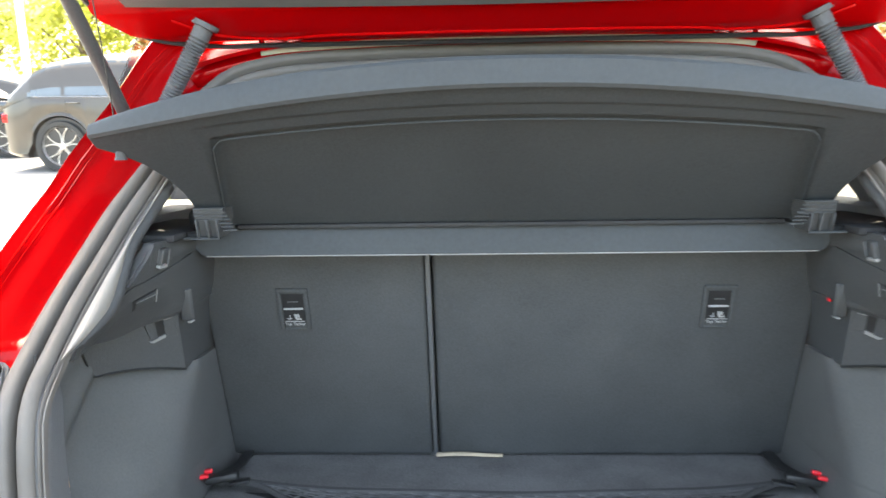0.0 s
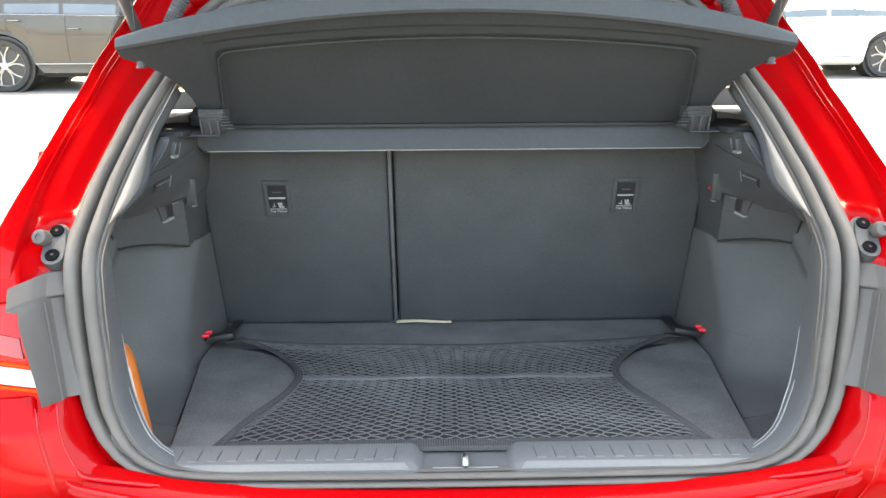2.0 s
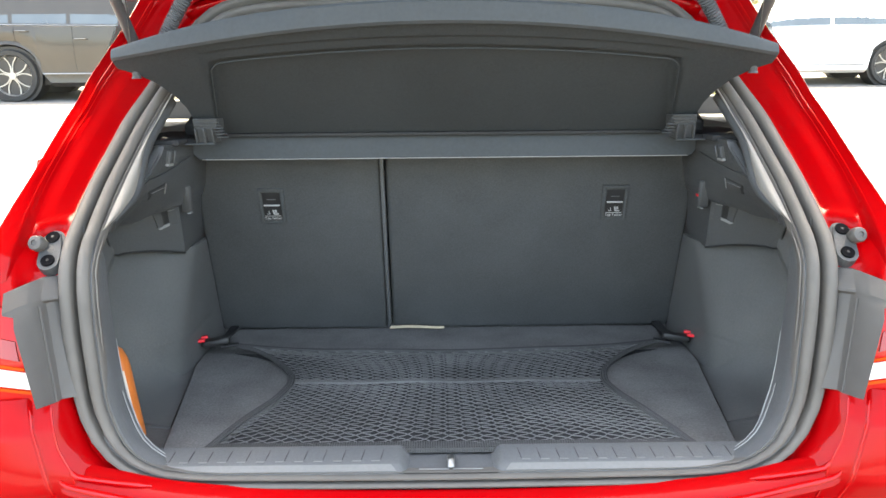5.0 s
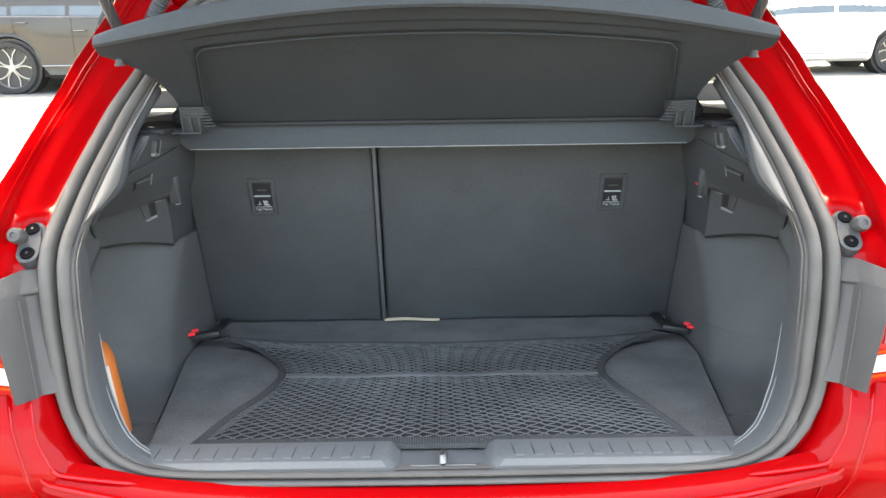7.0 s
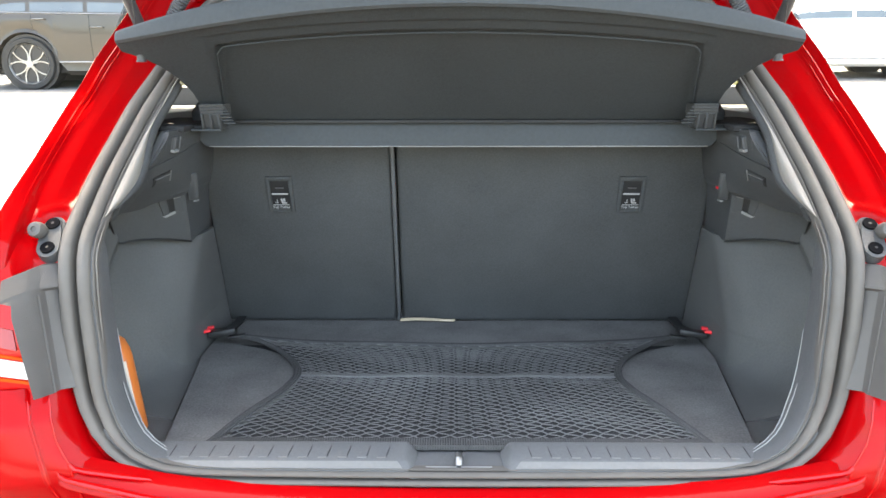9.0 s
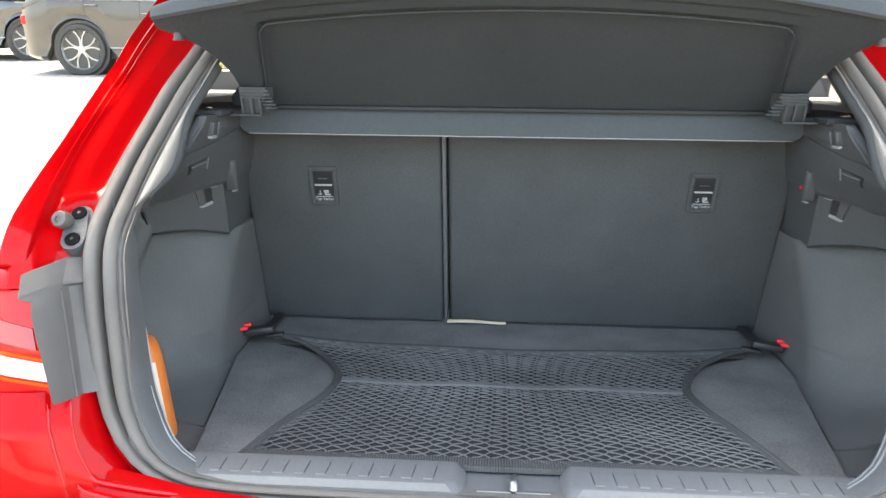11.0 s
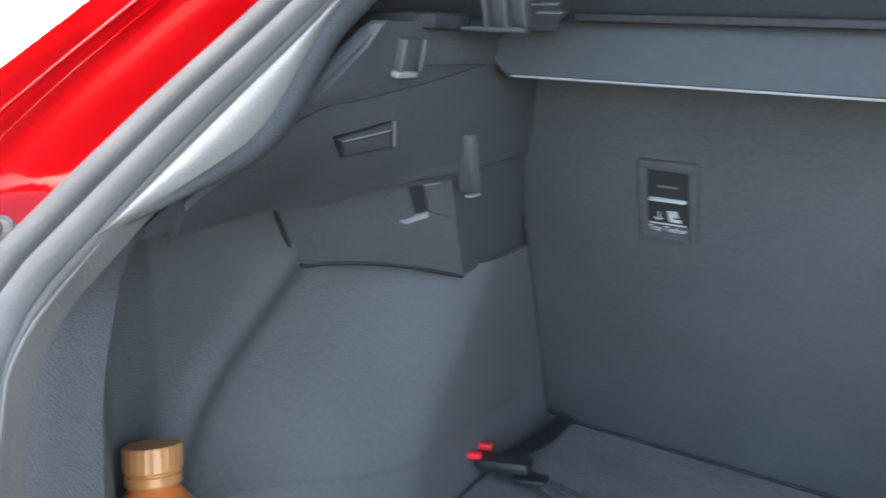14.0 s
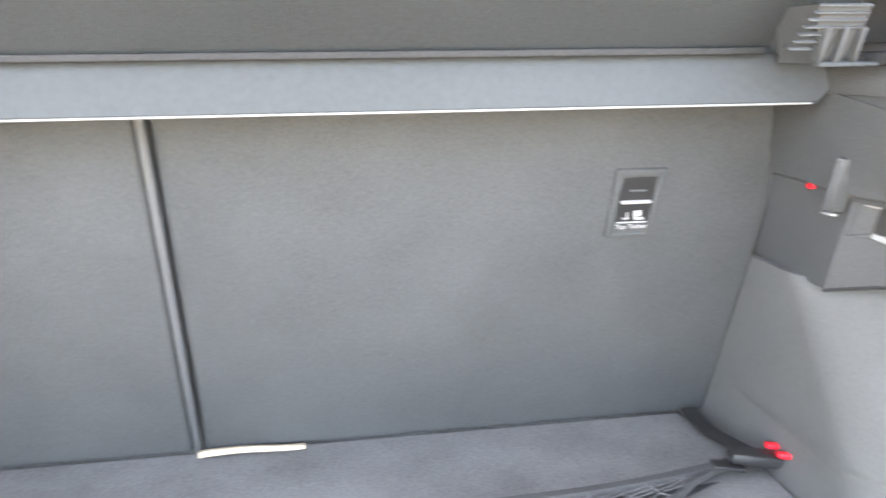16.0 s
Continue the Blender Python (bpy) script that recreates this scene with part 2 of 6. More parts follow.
def plate(bm, outline, depth, direction):
    """A flat outline pushed into depth."""
    d = Vector(direction).normalized() * depth
    a = [bm.verts.new(p) for p in outline]
    b = [bm.verts.new(Vector(p) + d) for p in outline]
    bm.faces.new(a), bm.faces.new(b[::-1])
    for i in range(len(a)):
        j = (i + 1) % len(a)
        bm.faces.new((a[i], b[i], b[j], a[j]))


def span(a, b, n):
    return [a + (b - a) * i / (n - 1) for i in range(n)]


def smooth(a, b, v):
    k = min(1.0, max(0.0, (v - a) / (b - a)))
    return k * k * (3 - 2 * k)


# ---- ground ----
bm = bmesh.new()
for ring, (lo, hi) in enumerate(((0, 60), (60, 400))):
    n = 24
    for i in range(n):
        a, b = 2 * math.pi * i / n, 2 * math.pi * (i + 1) / n
        pts = [(lo * math.cos(a), lo * math.sin(a), 0), (hi * math.cos(a), hi * math.sin(a), 0), (hi * math.cos(b), hi * math.sin(b), 0), (lo * math.cos(b), lo * math.sin(b), 0)]
        bm.faces.new([bm.verts.new(p) for p in (pts if lo else pts[:3])])
bmesh.ops.remove_doubles(bm, verts=bm.verts, dist=0.001)
tagged(mesh_object("ground", bm, TARMAC, False), "pale sunlit tarmac of a large car park", "ground", kind="structure")

# darker patch of ground round the red car's tail, carried on behind it
bm = bmesh.new()
rnd = random.Random(5)
edge = [(x, 0.66 + 0.05 * rnd.uniform(-1, 1)) for x in span(-9.0, 9.0, 60)]
rows = [[Vector((x, y, 0.004)) for x, y in edge], [Vector((x, 0.3, 0.012)) for x, y in edge], [Vector((x, -9.0, 0.012)) for x, y in edge]]
skin(bm, rows, False)
tagged(mesh_object("dark_ground_patch", bm, DARKGROUND, False), "darker gravelly patch of ground round the red car", "pavement", kind="structure")

# ---- the red car: opening and boot, in the car's own axes ----
SEAL_Z = [0.55, 0.60, 0.66, 0.75, 0.85, 0.905, 0.94, 1.07, 1.2, 1.3, 1.4]
SEAL_Y = [-0.05, -0.05, -0.045, -0.03, -0.015, 0.0, 0.045, 0.235, 0.36, 0.43, 0.47]


def opening_y(z):
    return (lerp_table(z - 0.012, SEAL_Z, SEAL_Y) + lerp_table(z, SEAL_Z, SEAL_Y) + lerp_table(z + 0.012, SEAL_Z, SEAL_Y)) / 3


def opening_normal(z):
    d = (lerp_table(z + 0.03, SEAL_Z, SEAL_Y) - lerp_table(z - 0.03, SEAL_Z, SEAL_Y)) / 0.06
    return Vector((0, -1, d)).normalized()


def swell(z):
    """The broad stretch of the pillar and its seal above the buffer."""
    return smooth(0.935, 0.99, z) * (1 - smooth(1.07, 1.13, z))


HALF_LOOP = [(0, 0.625), (-0.20, 0.626), (-0.34, 0.629), (-0.398, 0.640), (-0.437, 0.667), (-0.464, 0.717), (-0.480, 0.797), (-0.487, 0.875),
             (-0.491, 0.915), (-0.491, 0.942), (-0.488, 0.985), (-0.483, 1.035), (-0.474, 1.086), (-0.455, 1.135), (-0.419, 1.208),
             (-0.386, 1.248), (-0.33, 1.268), (-0.22, 1.277), (0, 1.281)]
loop = [Vector((x, opening_y(z), z)) for x, z in HALF_LOOP]
loop += [Vector((-p.x, p.y, p.z)) for p in loop[-2:0:-1]]
loop = spline([*loop, loop[0]], 0.02)[:-1]
loop_normals = [opening_normal(p.z) for p in loop]

red_car = thing("hatchback", CAR @ Vector((0, 1.6, 0)), "glossy red hatchback parked with its tailgate raised and boot empty", "car")

bm = bmesh.new()
sweep(bm, loop, loop_normals, [(-0.0190, -0.012), (-0.0195, 0.001), (-0.0182, 0.0065), (-0.0155, 0.0100), (-0.0110, 0.0108), (-0.0070, 0.0094), (-0.0046, 0.0062), (-0.0040, -0.008), (-0.0012, -0.011), (0.0018, -0.008),
                               (0.0024, 0.0062), (0.0050, 0.0088), (0.0095, 0.0092), (0.0130, 0.0070), (0.0150, 0.0035), (0.0158, -0.008), (0.0174, -0.008), (0.0178, 0.0015),
                               (0.0190, 0.0026), (0.0202, 0.0012), (0.0208, -0.004), (0.0208, -0.012)], True, True, squeeze=lambda p: lerp_table(p.z, [0.628, 0.645, 0.70], [0.52, 0.65, 1.0]) + 0.15 * smooth(0.70, 0.80, p.z) * (1 - smooth(1.07, 1.13, p.z)), pin=lambda p: lerp_table(p.z, [0.92, 0.99], [-0.0195, 0.0208]))
part("boot_seal", bm, RUBBER, red_car, "grey double-bead rubber door seal", CAR)

# outer panels round the opening
SEAL_OUT = ([0.60, 0.63, 0.674, 0.733, 0.813, 0.885, 0.93, 0.98, 1.03, 1.08, 1.13, 1.214, 1.253, 1.281, 1.30],
            [0.405, 0.436, 0.470, 0.489, 0.499, 0.503, 0.508, 0.506, 0.502, 0.493, 0.473, 0.437, 0.412, 0.36, 0.30])
BODY_OUT = ([0.86, 0.94, 1.0, 1.06, 1.12, 1.18, 1.25, 1.33], [0.588, 0.576, 0.572, 0.567, 0.550, 0.527, 0.502, 0.468])


def pillar_ring(z, s):
    y, xs, xo = opening_y(z), lerp_table(z, *SEAL_OUT) + 0.005 * swell(z), lerp_table(z, *BODY_OUT) - 0.003 * swell(z)
    n = opening_normal(z)
    w = xo - xs
    e = 0.13 * smooth(0.89, 1.0, z)
    row = [(xs - 0.012, -0.014), (xs + 0.003, -0.009), (xs + 0.11 * w, -0.0065), (xs + 0.20 * w, -0.0055), (xs + 0.26 * w, -0.0035), (xs + 0.33 * w, 0.0), (xs + 0.40 * w, 0.0045), (xs + 0.50 * w, 0.011),
           (xs + (0.62 + e) * w, 0.0195), (xs + (0.67 + e) * w, 0.0250), (xs + (0.70 + e) * w, 0.0290), (xs + (0.73 + e) * w, 0.0315), (xs + (0.90 + 0.3 * e) * w, 0.041), (xs + 0.97 * w, 0.0455), (xo + 0.003, 0.040), (xo + 0.008, 0.020)]
    low = smooth(0.885, 1.0, z)
    flat = {3: 0.15, 4: 0.15, 5: 0.15, 6: 0.18, 7: 0.30, 8: 0.55, 9: 0.75}
    pts = [Vector((s * x, y, z)) + n * (v if i not in flat else -0.006 + (v + 0.006) * (flat[i] + (1 - flat[i]) * low)) for i, (x, v) in enumerate(row)]
    side = lerp_table(z, [0.86, 1.0, 1.15, 1.33], [0.10, 0.085, 0.05, 0.02])
    pts += [pts[-1] + Vector((s * side * 0.35, 0.10, -0.004)), pts[-1] + Vector((s * side * 0.9, 0.30, 0.0))]
    return pts


for s in (-1, 1):
    bm = bmesh.new()
    rows = []
    for z in sorted({*span(0.878, 0.985, 44), *span(0.985, 1.315, 30)}):
        ring, row = pillar_ring(z, s), []
        for j, (p, q) in enumerate(zip(ring, ring[1:])):
            for k in range(3):
                c = p.lerp(q, k / 3)
                r = math.hypot(abs(c.x) - 0.530, (c.z - 0.924) * 1.25)
                row.append(c + opening_normal(z) * (j < 8) * smooth(0.572, 0.560, abs(c.x)) * (0.0034 * math.exp(-((r - 0.036) / 0.0080) ** 2) - 0.0015 * smooth(0.034, 0.024, r)))
        rows.append(row + [ring[-1]])
    skin(bm, rows, False)
    ob = part("rear_pillar", bm, RED, red_car, "glossy red tail pillar beside the boot opening", CAR)
    mod = ob.modifiers.new("thickness", "SOLIDIFY")
    mod.thickness, mod.offset = 0.003, -1
    # tubes in the lighter red draw the highlights along the creases
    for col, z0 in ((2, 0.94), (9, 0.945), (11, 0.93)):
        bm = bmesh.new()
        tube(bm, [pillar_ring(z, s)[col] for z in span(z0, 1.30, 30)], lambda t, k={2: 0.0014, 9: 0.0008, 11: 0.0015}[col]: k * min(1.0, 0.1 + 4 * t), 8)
        part("crease", bm, REDGLINT, red_car, "", CAR)

    # lower red corner between seal and bumper
    def corner_ring(z):
        y, xs = opening_y(z), lerp_table(z, *SEAL_OUT)
        c2, c1 = lerp_table(z, [0.60, 0.654, 0.689, 0.751], [0.470, 0.478, 0.496, 0.509]), lerp_table(z, [0.60, 0.649, 0.705, 0.745], [0.492, 0.505, 0.520, 0.530])
        c2 = max(c2, xs + 0.012)
        c1 = max(c1, c2 + 0.012)
        row = [(xs - 0.012, 0.012), (xs + 0.002, 0.002), (xs + 0.25 * (c2 - xs), -0.010), (xs + 0.5 * (c2 - xs), -0.022), (xs + 0.8 * (c2 - xs), -0.033), (c2 - 0.0015, -0.0365), (c2, -0.0385), (c2 + 0.002, -0.0395),
               (0.5 * (c1 + c2), -0.043), (c1 - 0.002, -0.046), (c1, -0.049), (c1 + 0.0025, -0.052), (0.5 * c1 + 0.28, -0.060), (0.575, -0.064), (0.605, -0.060), (0.634, -0.036), (0.650, 0.0), (0.665, 0.08), (0.69, 0.22), (0.74, 0.42)]
        k = lerp_table(z, [0.58, 0.64, 0.715, 0.752], [0.4, 1.0, 1.0, 0.72])
        return [Vector((s * x, y + dy * k, z)) for x, dy in row]
    bm = bmesh.new()
    skin(bm, [corner_ring(z) for z in span(0.585, 0.752, 26)], False)
    ob = part("lower_corner", bm, RED, red_car, "", CAR, angle=24)
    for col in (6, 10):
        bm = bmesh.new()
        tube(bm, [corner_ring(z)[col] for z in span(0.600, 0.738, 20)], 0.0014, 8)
        part("crease", bm, REDGLINT, red_car, "", CAR)

    # plastic cover beside the lamp
    def cover_point(u, v):
        top = Vector((s * lerp_table(u, [0, 0.45, 0.62, 1], [0.496, 0.522, 0.530, 0.547]), lerp_table(u, [0, 0.45, 0.62, 1], [0.004, -0.026, -0.046, -0.072]),
                      lerp_table(u, [0, 0.5, 1], [0.893, 0.895, 0.886])))
        low = Vector((s * lerp_table(u, [0, 0.45, 0.62, 1], [0.478, 0.497, 0.503, 0.513]), lerp_table(u, [0, 0.45, 0.62, 1], [-0.036, -0.048, -0.060, -0.086]),
                      lerp_table(u, [0, 0.55, 1], [0.744, 0.745, 0.749])))
        p = top.lerp(low, v)
        p.y += lerp_table(v, [0, 0.15, 0.17, 0.20, 1], [0.012, -0.004, -0.004, 0.006 - 0.004 * u, -0.004])
        if 0.5 < u and v > 0.2:
            p.y -= 0.006
        p.x += s * (0.004 if v < 0.18 else -0.005) * smooth(0.3, 1.0, u)
        return p
    bm = bmesh.new()
    surface(bm, cover_point, [0, 0.1, 0.25, 0.42, 0.45, 0.49, 0.505, 0.6, 0.64, 0.7, 0.8, 0.9, 1.0], [0, 0.04, 0.1, 0.15, 0.17, 0.20, 0.3, 0.45, 0.6, 0.75, 0.9, 1.0], 0.01, (0, 1, 0))
    part("lamp_cover", bm, COVER, red_car, "matt grey plastic cover beside the tail lamp", CAR, angle=18)

    bm = bmesh.new()
    tube(bm, [cover_point(0.51, v) + Vector((0, -0.001, 0)) for v in span(0.21, 0.99, 12)], 0.0013, 6)
    part("cover_ridge", bm, COVER, red_car, "", CAR)

    # tail lamp
    def lean_in(u, z):
        return 0.034 * u * smooth(0.775, 0.91, z)
    lamp_ob = None
    LU, LX, LY = [0, 0.18, 0.40, 0.58, 0.70, 0.82, 1.0], [0.546, 0.572, 0.600, 0.624, 0.637, 0.648, 0.658], [-0.068, -0.078, -0.077, -0.064, -0.046, 0.0, 0.10]
    bands = [("tail_lamp", LAMPRED, 0.738, 0.0, 0.0, 1.0), ("reversing_lamp", LAMPCLEAR, 0.790, 0.813, 0.02, 0.74), ("lower_strip", LAMPORANGE, 0.783, 0.787, 0.02, 0.70), ("upper_strip", LAMPORANGE, 0.8155, 0.8190, 0.02, 0.70), ("upper_lens", LAMPDARK, 0.828, 0.852, 0.03, 0.40)]
    for name, mt, z0, z1, u0, u1 in bands:
        def lamp_point(u, v, z0=z0, z1=z1, name=name):
            top = z1 or lerp_table(u, [0, 0.40, 0.50, 0.62, 0.82, 1.0], [0.868, 0.866, 0.868, 0.880, 0.902, 0.905])
            z = z0 + (top - z0) * v + (0.0 if name == "tail_lamp" else 0.070 * (u - 0.4))
            tilt = lerp_table(z, [0.735, 0.80, 0.905], [0.006, 0.0, 0.022])
            proud = 0.0 if name == "tail_lamp" else 0.0025
            inner = lerp_table(z, [0.735, 0.872], [0.510, 0.544])
            return Vector((s * (lerp_table(u, LU, [inner, *LX[1:]]) + proud * 0.6 - lean_in(u, z)), lerp_table(u, LU, LY) - proud + tilt, z))
        bm = bmesh.new()
        surface(bm, lamp_point, span(u0, u1, 22), span(0, 1, 8), 0.02 if name == "tail_lamp" else 0.003, (0, 1, 0))
        ob = part(name, bm, mt, red_car if lamp_ob is None else lamp_ob, {"tail_lamp": "red tail lamp lens", "reversing_lamp": "clear white reversing lamp band", "upper_lens": "dark red upper lens"}.get(name, "thin orange lamp strip"), CAR)
        lamp_ob = lamp_ob or ob

# red shoulder that flows from each pillar down to the lamp
for s in (-1, 1):
    ridge = pillar_ring(0.950, s)[9:]
    along = [0.0]
    for p, q in zip(ridge, ridge[1:]):
        along.append(along[-1] + (q - p).length)
    def shoulder_point(u, v):
        low = lerp_table(u, [0, 0.40, 0.50, 0.62, 0.82, 1.0], [0.868, 0.866, 0.868, 0.880, 0.902, 0.905]) + 0.001
        foot = Vector((s * (lerp_table(u, LU, LX) - lean_in(u, low)), lerp_table(u, LU, LY) + 0.022, low))
        d = along[-1] * u ** 1.5 * 0.9
        head = Vector([lerp_table(d, along, [p[k] for p in ridge]) for k in range(3)])
        return foot.lerp(head, v) + Vector((s * 0.006, -0.006, 0.004)) * math.sin(math.pi * v)
    bm = bmesh.new()
    surface(bm, shoulder_point, span(0, 1, 26), span(0, 1, 12), 0.006, (-0.3 * s, 1, 0))
    part("lamp_shoulder", bm, RED, red_car, "", CAR)
    # hollow that joins the shoulder to the pillar's foot
    def hollow_point(u, v):
        a = pillar_ring(0.880 + 0.070 * v, s)
        i = min(8, int(9 - 5 * u))
        on = a[i].lerp(a[i + 1], 9 - 5 * u - i) - opening_normal(0.95) * 0.002 * v
        chord = shoulder_point(0, v).lerp(a[4], u) + Vector((0, 0.010 * (1 - v), 0)) * math.sin(math.pi * u)
        return chord.lerp(on, v)
    bm = bmesh.new()
    surface(bm, hollow_point, span(0, 1, 12), span(0, 1, 12), 0.004, (-0.3 * s, 1, 0))
    part("pillar_foot", bm, RED, red_car, "", CAR)

# bumper and its top ledge
bm = bmesh.new()
def bumper_point(u, v):
    x = 1.30 * u - 0.65
    bow = 0.11 * (abs(x) / 0.65) ** 4
    prof = [(-0.040, 0.600), (-0.058, 0.600), (-0.062, 0.592), (-0.070, 0.588), (-0.110, 0.580), (-0.135, 0.565), (-0.150, 0.52), (-0.155, 0.40), (-0.13, 0.25)]
    k = v * (len(prof) - 1)
    i = min(int(k), len(prof) - 2)
    y, z = [prof[i][j] + (prof[i + 1][j] - prof[i][j]) * (k - i) for j in (0, 1)]
    return Vector((x, y + bow * (1 if v > 0.3 else v / 0.3) , z + 0.004 * (abs(x) / 0.65)))
surface(bm, bumper_point, span(0, 1, 61), span(0, 1, 41), 0.004, (0, 1, 0.3))
part("bumper", bm, RED, red_car, "", CAR)
# two raised lips above the bumper, and the red apron under the seal
for s in (-1, 1):
    bm = bmesh.new()
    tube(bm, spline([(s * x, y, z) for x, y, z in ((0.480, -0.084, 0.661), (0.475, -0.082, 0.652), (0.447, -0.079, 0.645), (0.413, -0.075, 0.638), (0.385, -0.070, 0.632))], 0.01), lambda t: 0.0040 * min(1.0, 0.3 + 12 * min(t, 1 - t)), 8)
    part("panel_lip", bm, REDGLINT, red_car, "", CAR)
LIP = [(0.492, -0.090, 0.651), (0.484, -0.089, 0.642), (0.434, -0.087, 0.628), (0.349, -0.087, 0.610), (0.2, -0.086, 0.597), (0, -0.085, 0.593)]
line = spline([Vector((-x, y, z)) for x, y, z in LIP] + [Vector(p) for p in LIP[-2::-1]], 0.02)
bm = bmesh.new()
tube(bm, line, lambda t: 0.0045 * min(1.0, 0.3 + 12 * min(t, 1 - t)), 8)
part("panel_lip", bm, REDGLINT, red_car, "", CAR)
bm = bmesh.new()
skin(bm, [[p + Vector((0, -0.001, -0.012)), p + Vector((0, 0.002, 0.002)), p + Vector((0, 0.010, 0.009)), p + Vector((0, 0.020, 0.019)), p + Vector((0, 0.030, 0.021))] for p in line], False)
part("seal_apron", bm, RED, red_car, "", CAR)

# ---- sill trim ----
def sill_profile(x):
    k = min(1.0, max(0.0, (abs(x) - 0.038) / 0.032))
    k = k * k * (3 - 2 * k)
    low = (1 - k) * 0.030
    pts = [(0.012, 0.628), (0.004, 0.646), (-0.004, 0.653), (-0.012, 0.6528), (-0.036, 0.6455), (-0.040, 0.6436), (-0.0480, 0.6370), (-0.0500, 0.6290)]
    return [(y, max(0.608, z - low * (1 if z > 0.625 else 0))) for y, z in pts]


for s in (-1, 1):
    bm = bmesh.new()
    xs = sorted({*span(0.036, 0.074, 12), *span(0.074, 0.398, 14)})
    skin(bm, [[Vector((s * x, y, z)) for y, z in sill_profile(x)] + [Vector((s * x, 0.008, 0.615))] for x in xs], True, False, True)
    sill = part("sill_trim", bm, GREYPL, red_car, "grey ribbed plastic loading sill trim", CAR)
    for i in range(12):
        x = s * (0.092 + 0.0255 * i)
        bm = bmesh.new()
        box(bm, (0.0011, 0.0200, 0.0010), pose(x, -0.0240, 0.6494, 16.9, 0, 0) @ pose(0, 0, 0, 0, 0, 10 * s), 0.0003, 1)
        part("groove", bm, BLACK, sill, "", CAR)
        bm = bmesh.new()
        box(bm, (0.011, 0.0018, 0.0012), pose(x + s * 0.008, -0.0350, 0.6461, 16.9), 0.0004, 1)
        part("rib", bm, SILLFACE, sill, "", CAR)
    # front facet of the sill, its sky reflection put in as a lighter grey
    bm = bmesh.new()
    a, b = Vector((0, -0.0405, 0.6432)), Vector((0, -0.0478, 0.6371))
    out = Vector((0, -0.64, 0.77)) * 0.0009
    plate(bm, [Vector((s * x, 0, 0)) + p + out for x, p in ((0.079, a), (0.394, a), (0.394, b), (0.072, b))], 0.002, (0, 0.64, -0.77))
    part("sill_facet", bm, SILLFACE, sill, "front facet toned lighter for its sky sheen", CAR, smooth=False)
    # curved end piece of the sill
    bm = bmesh.new()
    rings = []
    for x in span(0.3995, 0.452, 10):
        dz, dy = lerp_table(x, [0.398, 0.42, 0.437, 0.452], [0.0, 0.012, 0.028, 0.055]), lerp_table(x, [0.398, 0.452], [0.0, 0.006])
        rings.append([Vector((s * x, y * 1.0 + dy, z + dz)) for y, z in sill_profile(0.3)] + [Vector((s * x, 0.008, 0.615 + dz))])
    skin(bm, rings, True, False, True)
    part("sill_end", bm, GREYPL, red_car, "", CAR)
for s in (-1, 1):
    bm = bmesh.new()
    tube(bm, [(s * 0.3985, y, z + 0.0006) for y, z in sill_profile(0.3)[1:-1]], 0.0017, 6)
    part("joint", bm, BLACK, red_car, "", CAR)
bm = bmesh.new()
box(bm, (0.17, 0.047, 0.012), pose(0, -0.0235, 0.6305, 9), 0.003)
part("latch_tray", bm, GREYPL, red_car, "", CAR)
bm = bmesh.new()
tube(bm, [(0.0, -0.040, 0.625), (0.0, -0.040, 0.639), (0.0, -0.036, 0.6435), (0.0, -0.022, 0.6435), (0.0, -0.018, 0.639), (0.0, -0.018, 0.628)], 0.0052, 10)
part("striker", bm, STEEL, red_car, "bare steel tailgate striker", CAR)
bm = bmesh.new()
box(bm, (0.085, 0.0025, 0.003), pose(0, -0.0400, 0.6348), 0.0005, 1)
part("striker_plate", bm, STEEL, red_car, "", CAR)

# ---- boot sides ----
WALL_Y, WALL_X = [0.03, 0.07, 0.10, 0.15, 0.22, 0.28, 0.60], [0.485, 0.50, 0.545, 0.560, 0.560, 0.556, 0.555]


def wall_x(y, z):
    """Half width of the felt lining: a pocket behind the seal, a bead, then the rounded wheel arch."""
    slant = (y - 0.275) * 0.64 - (z - 0.862) * 0.77
    upright = y - 0.155
    k = 0.05
    h = max(0.0, k - abs(slant - upright)) / k
    d = min(slant, upright) - h * h * k * 0.25
    wide = lerp_table(z, [0.62, 0.74, 0.84], [0.175, 0.150, 0.115])
    t = min(1.0, max(0.0, (d - 0.002) / (wide + 0.010)))
    dome = 0.92 * smooth(0.08, 0.92, t) + 0.08 * t
    bead = 0.0095 * math.exp(-((d + 0.006) / 0.0140) ** 2) * smooth(0.62, 0.70, z)
    return lerp_table(y, WALL_Y, WALL_X) * (1 - dome) + 0.459 * dome - bead


UP_Z = [0.84, 0.86, 0.90, 0.935, 0.97, 1.0, 1.03, 1.06]
UP_Y = [0.04, 0.12, 0.20, 0.28, 0.34, 0.385, 0.50]
UP_X = [[0.470, 0.53, 0.556, 0.550, 0.505, 0.463, 0.460], [0.470, 0.53, 0.553, 0.547, 0.502, 0.462, 0.460], [0.470, 0.515, 0.540, 0.524, 0.484, 0.459, 0.458],
        [0.468, 0.492, 0.508, 0.486, 0.463, 0.456, 0.455], [0.460, 0.473, 0.474, 0.462, 0.455, 0.452, 0.451], [0.455, 0.459, 0.457, 0.450, 0.447, 0.445, 0.444],
        [0.452, 0.452, 0.448, 0.443, 0.440, 0.438, 0.437], [0.450, 0.449, 0.445, 0.440, 0.437, 0.435, 0.434]]


def upper_x(y, z):
    cols = [lerp_table(y, UP_Y, row) for row in UP_X]
    return lerp_table(z, UP_Z, cols)


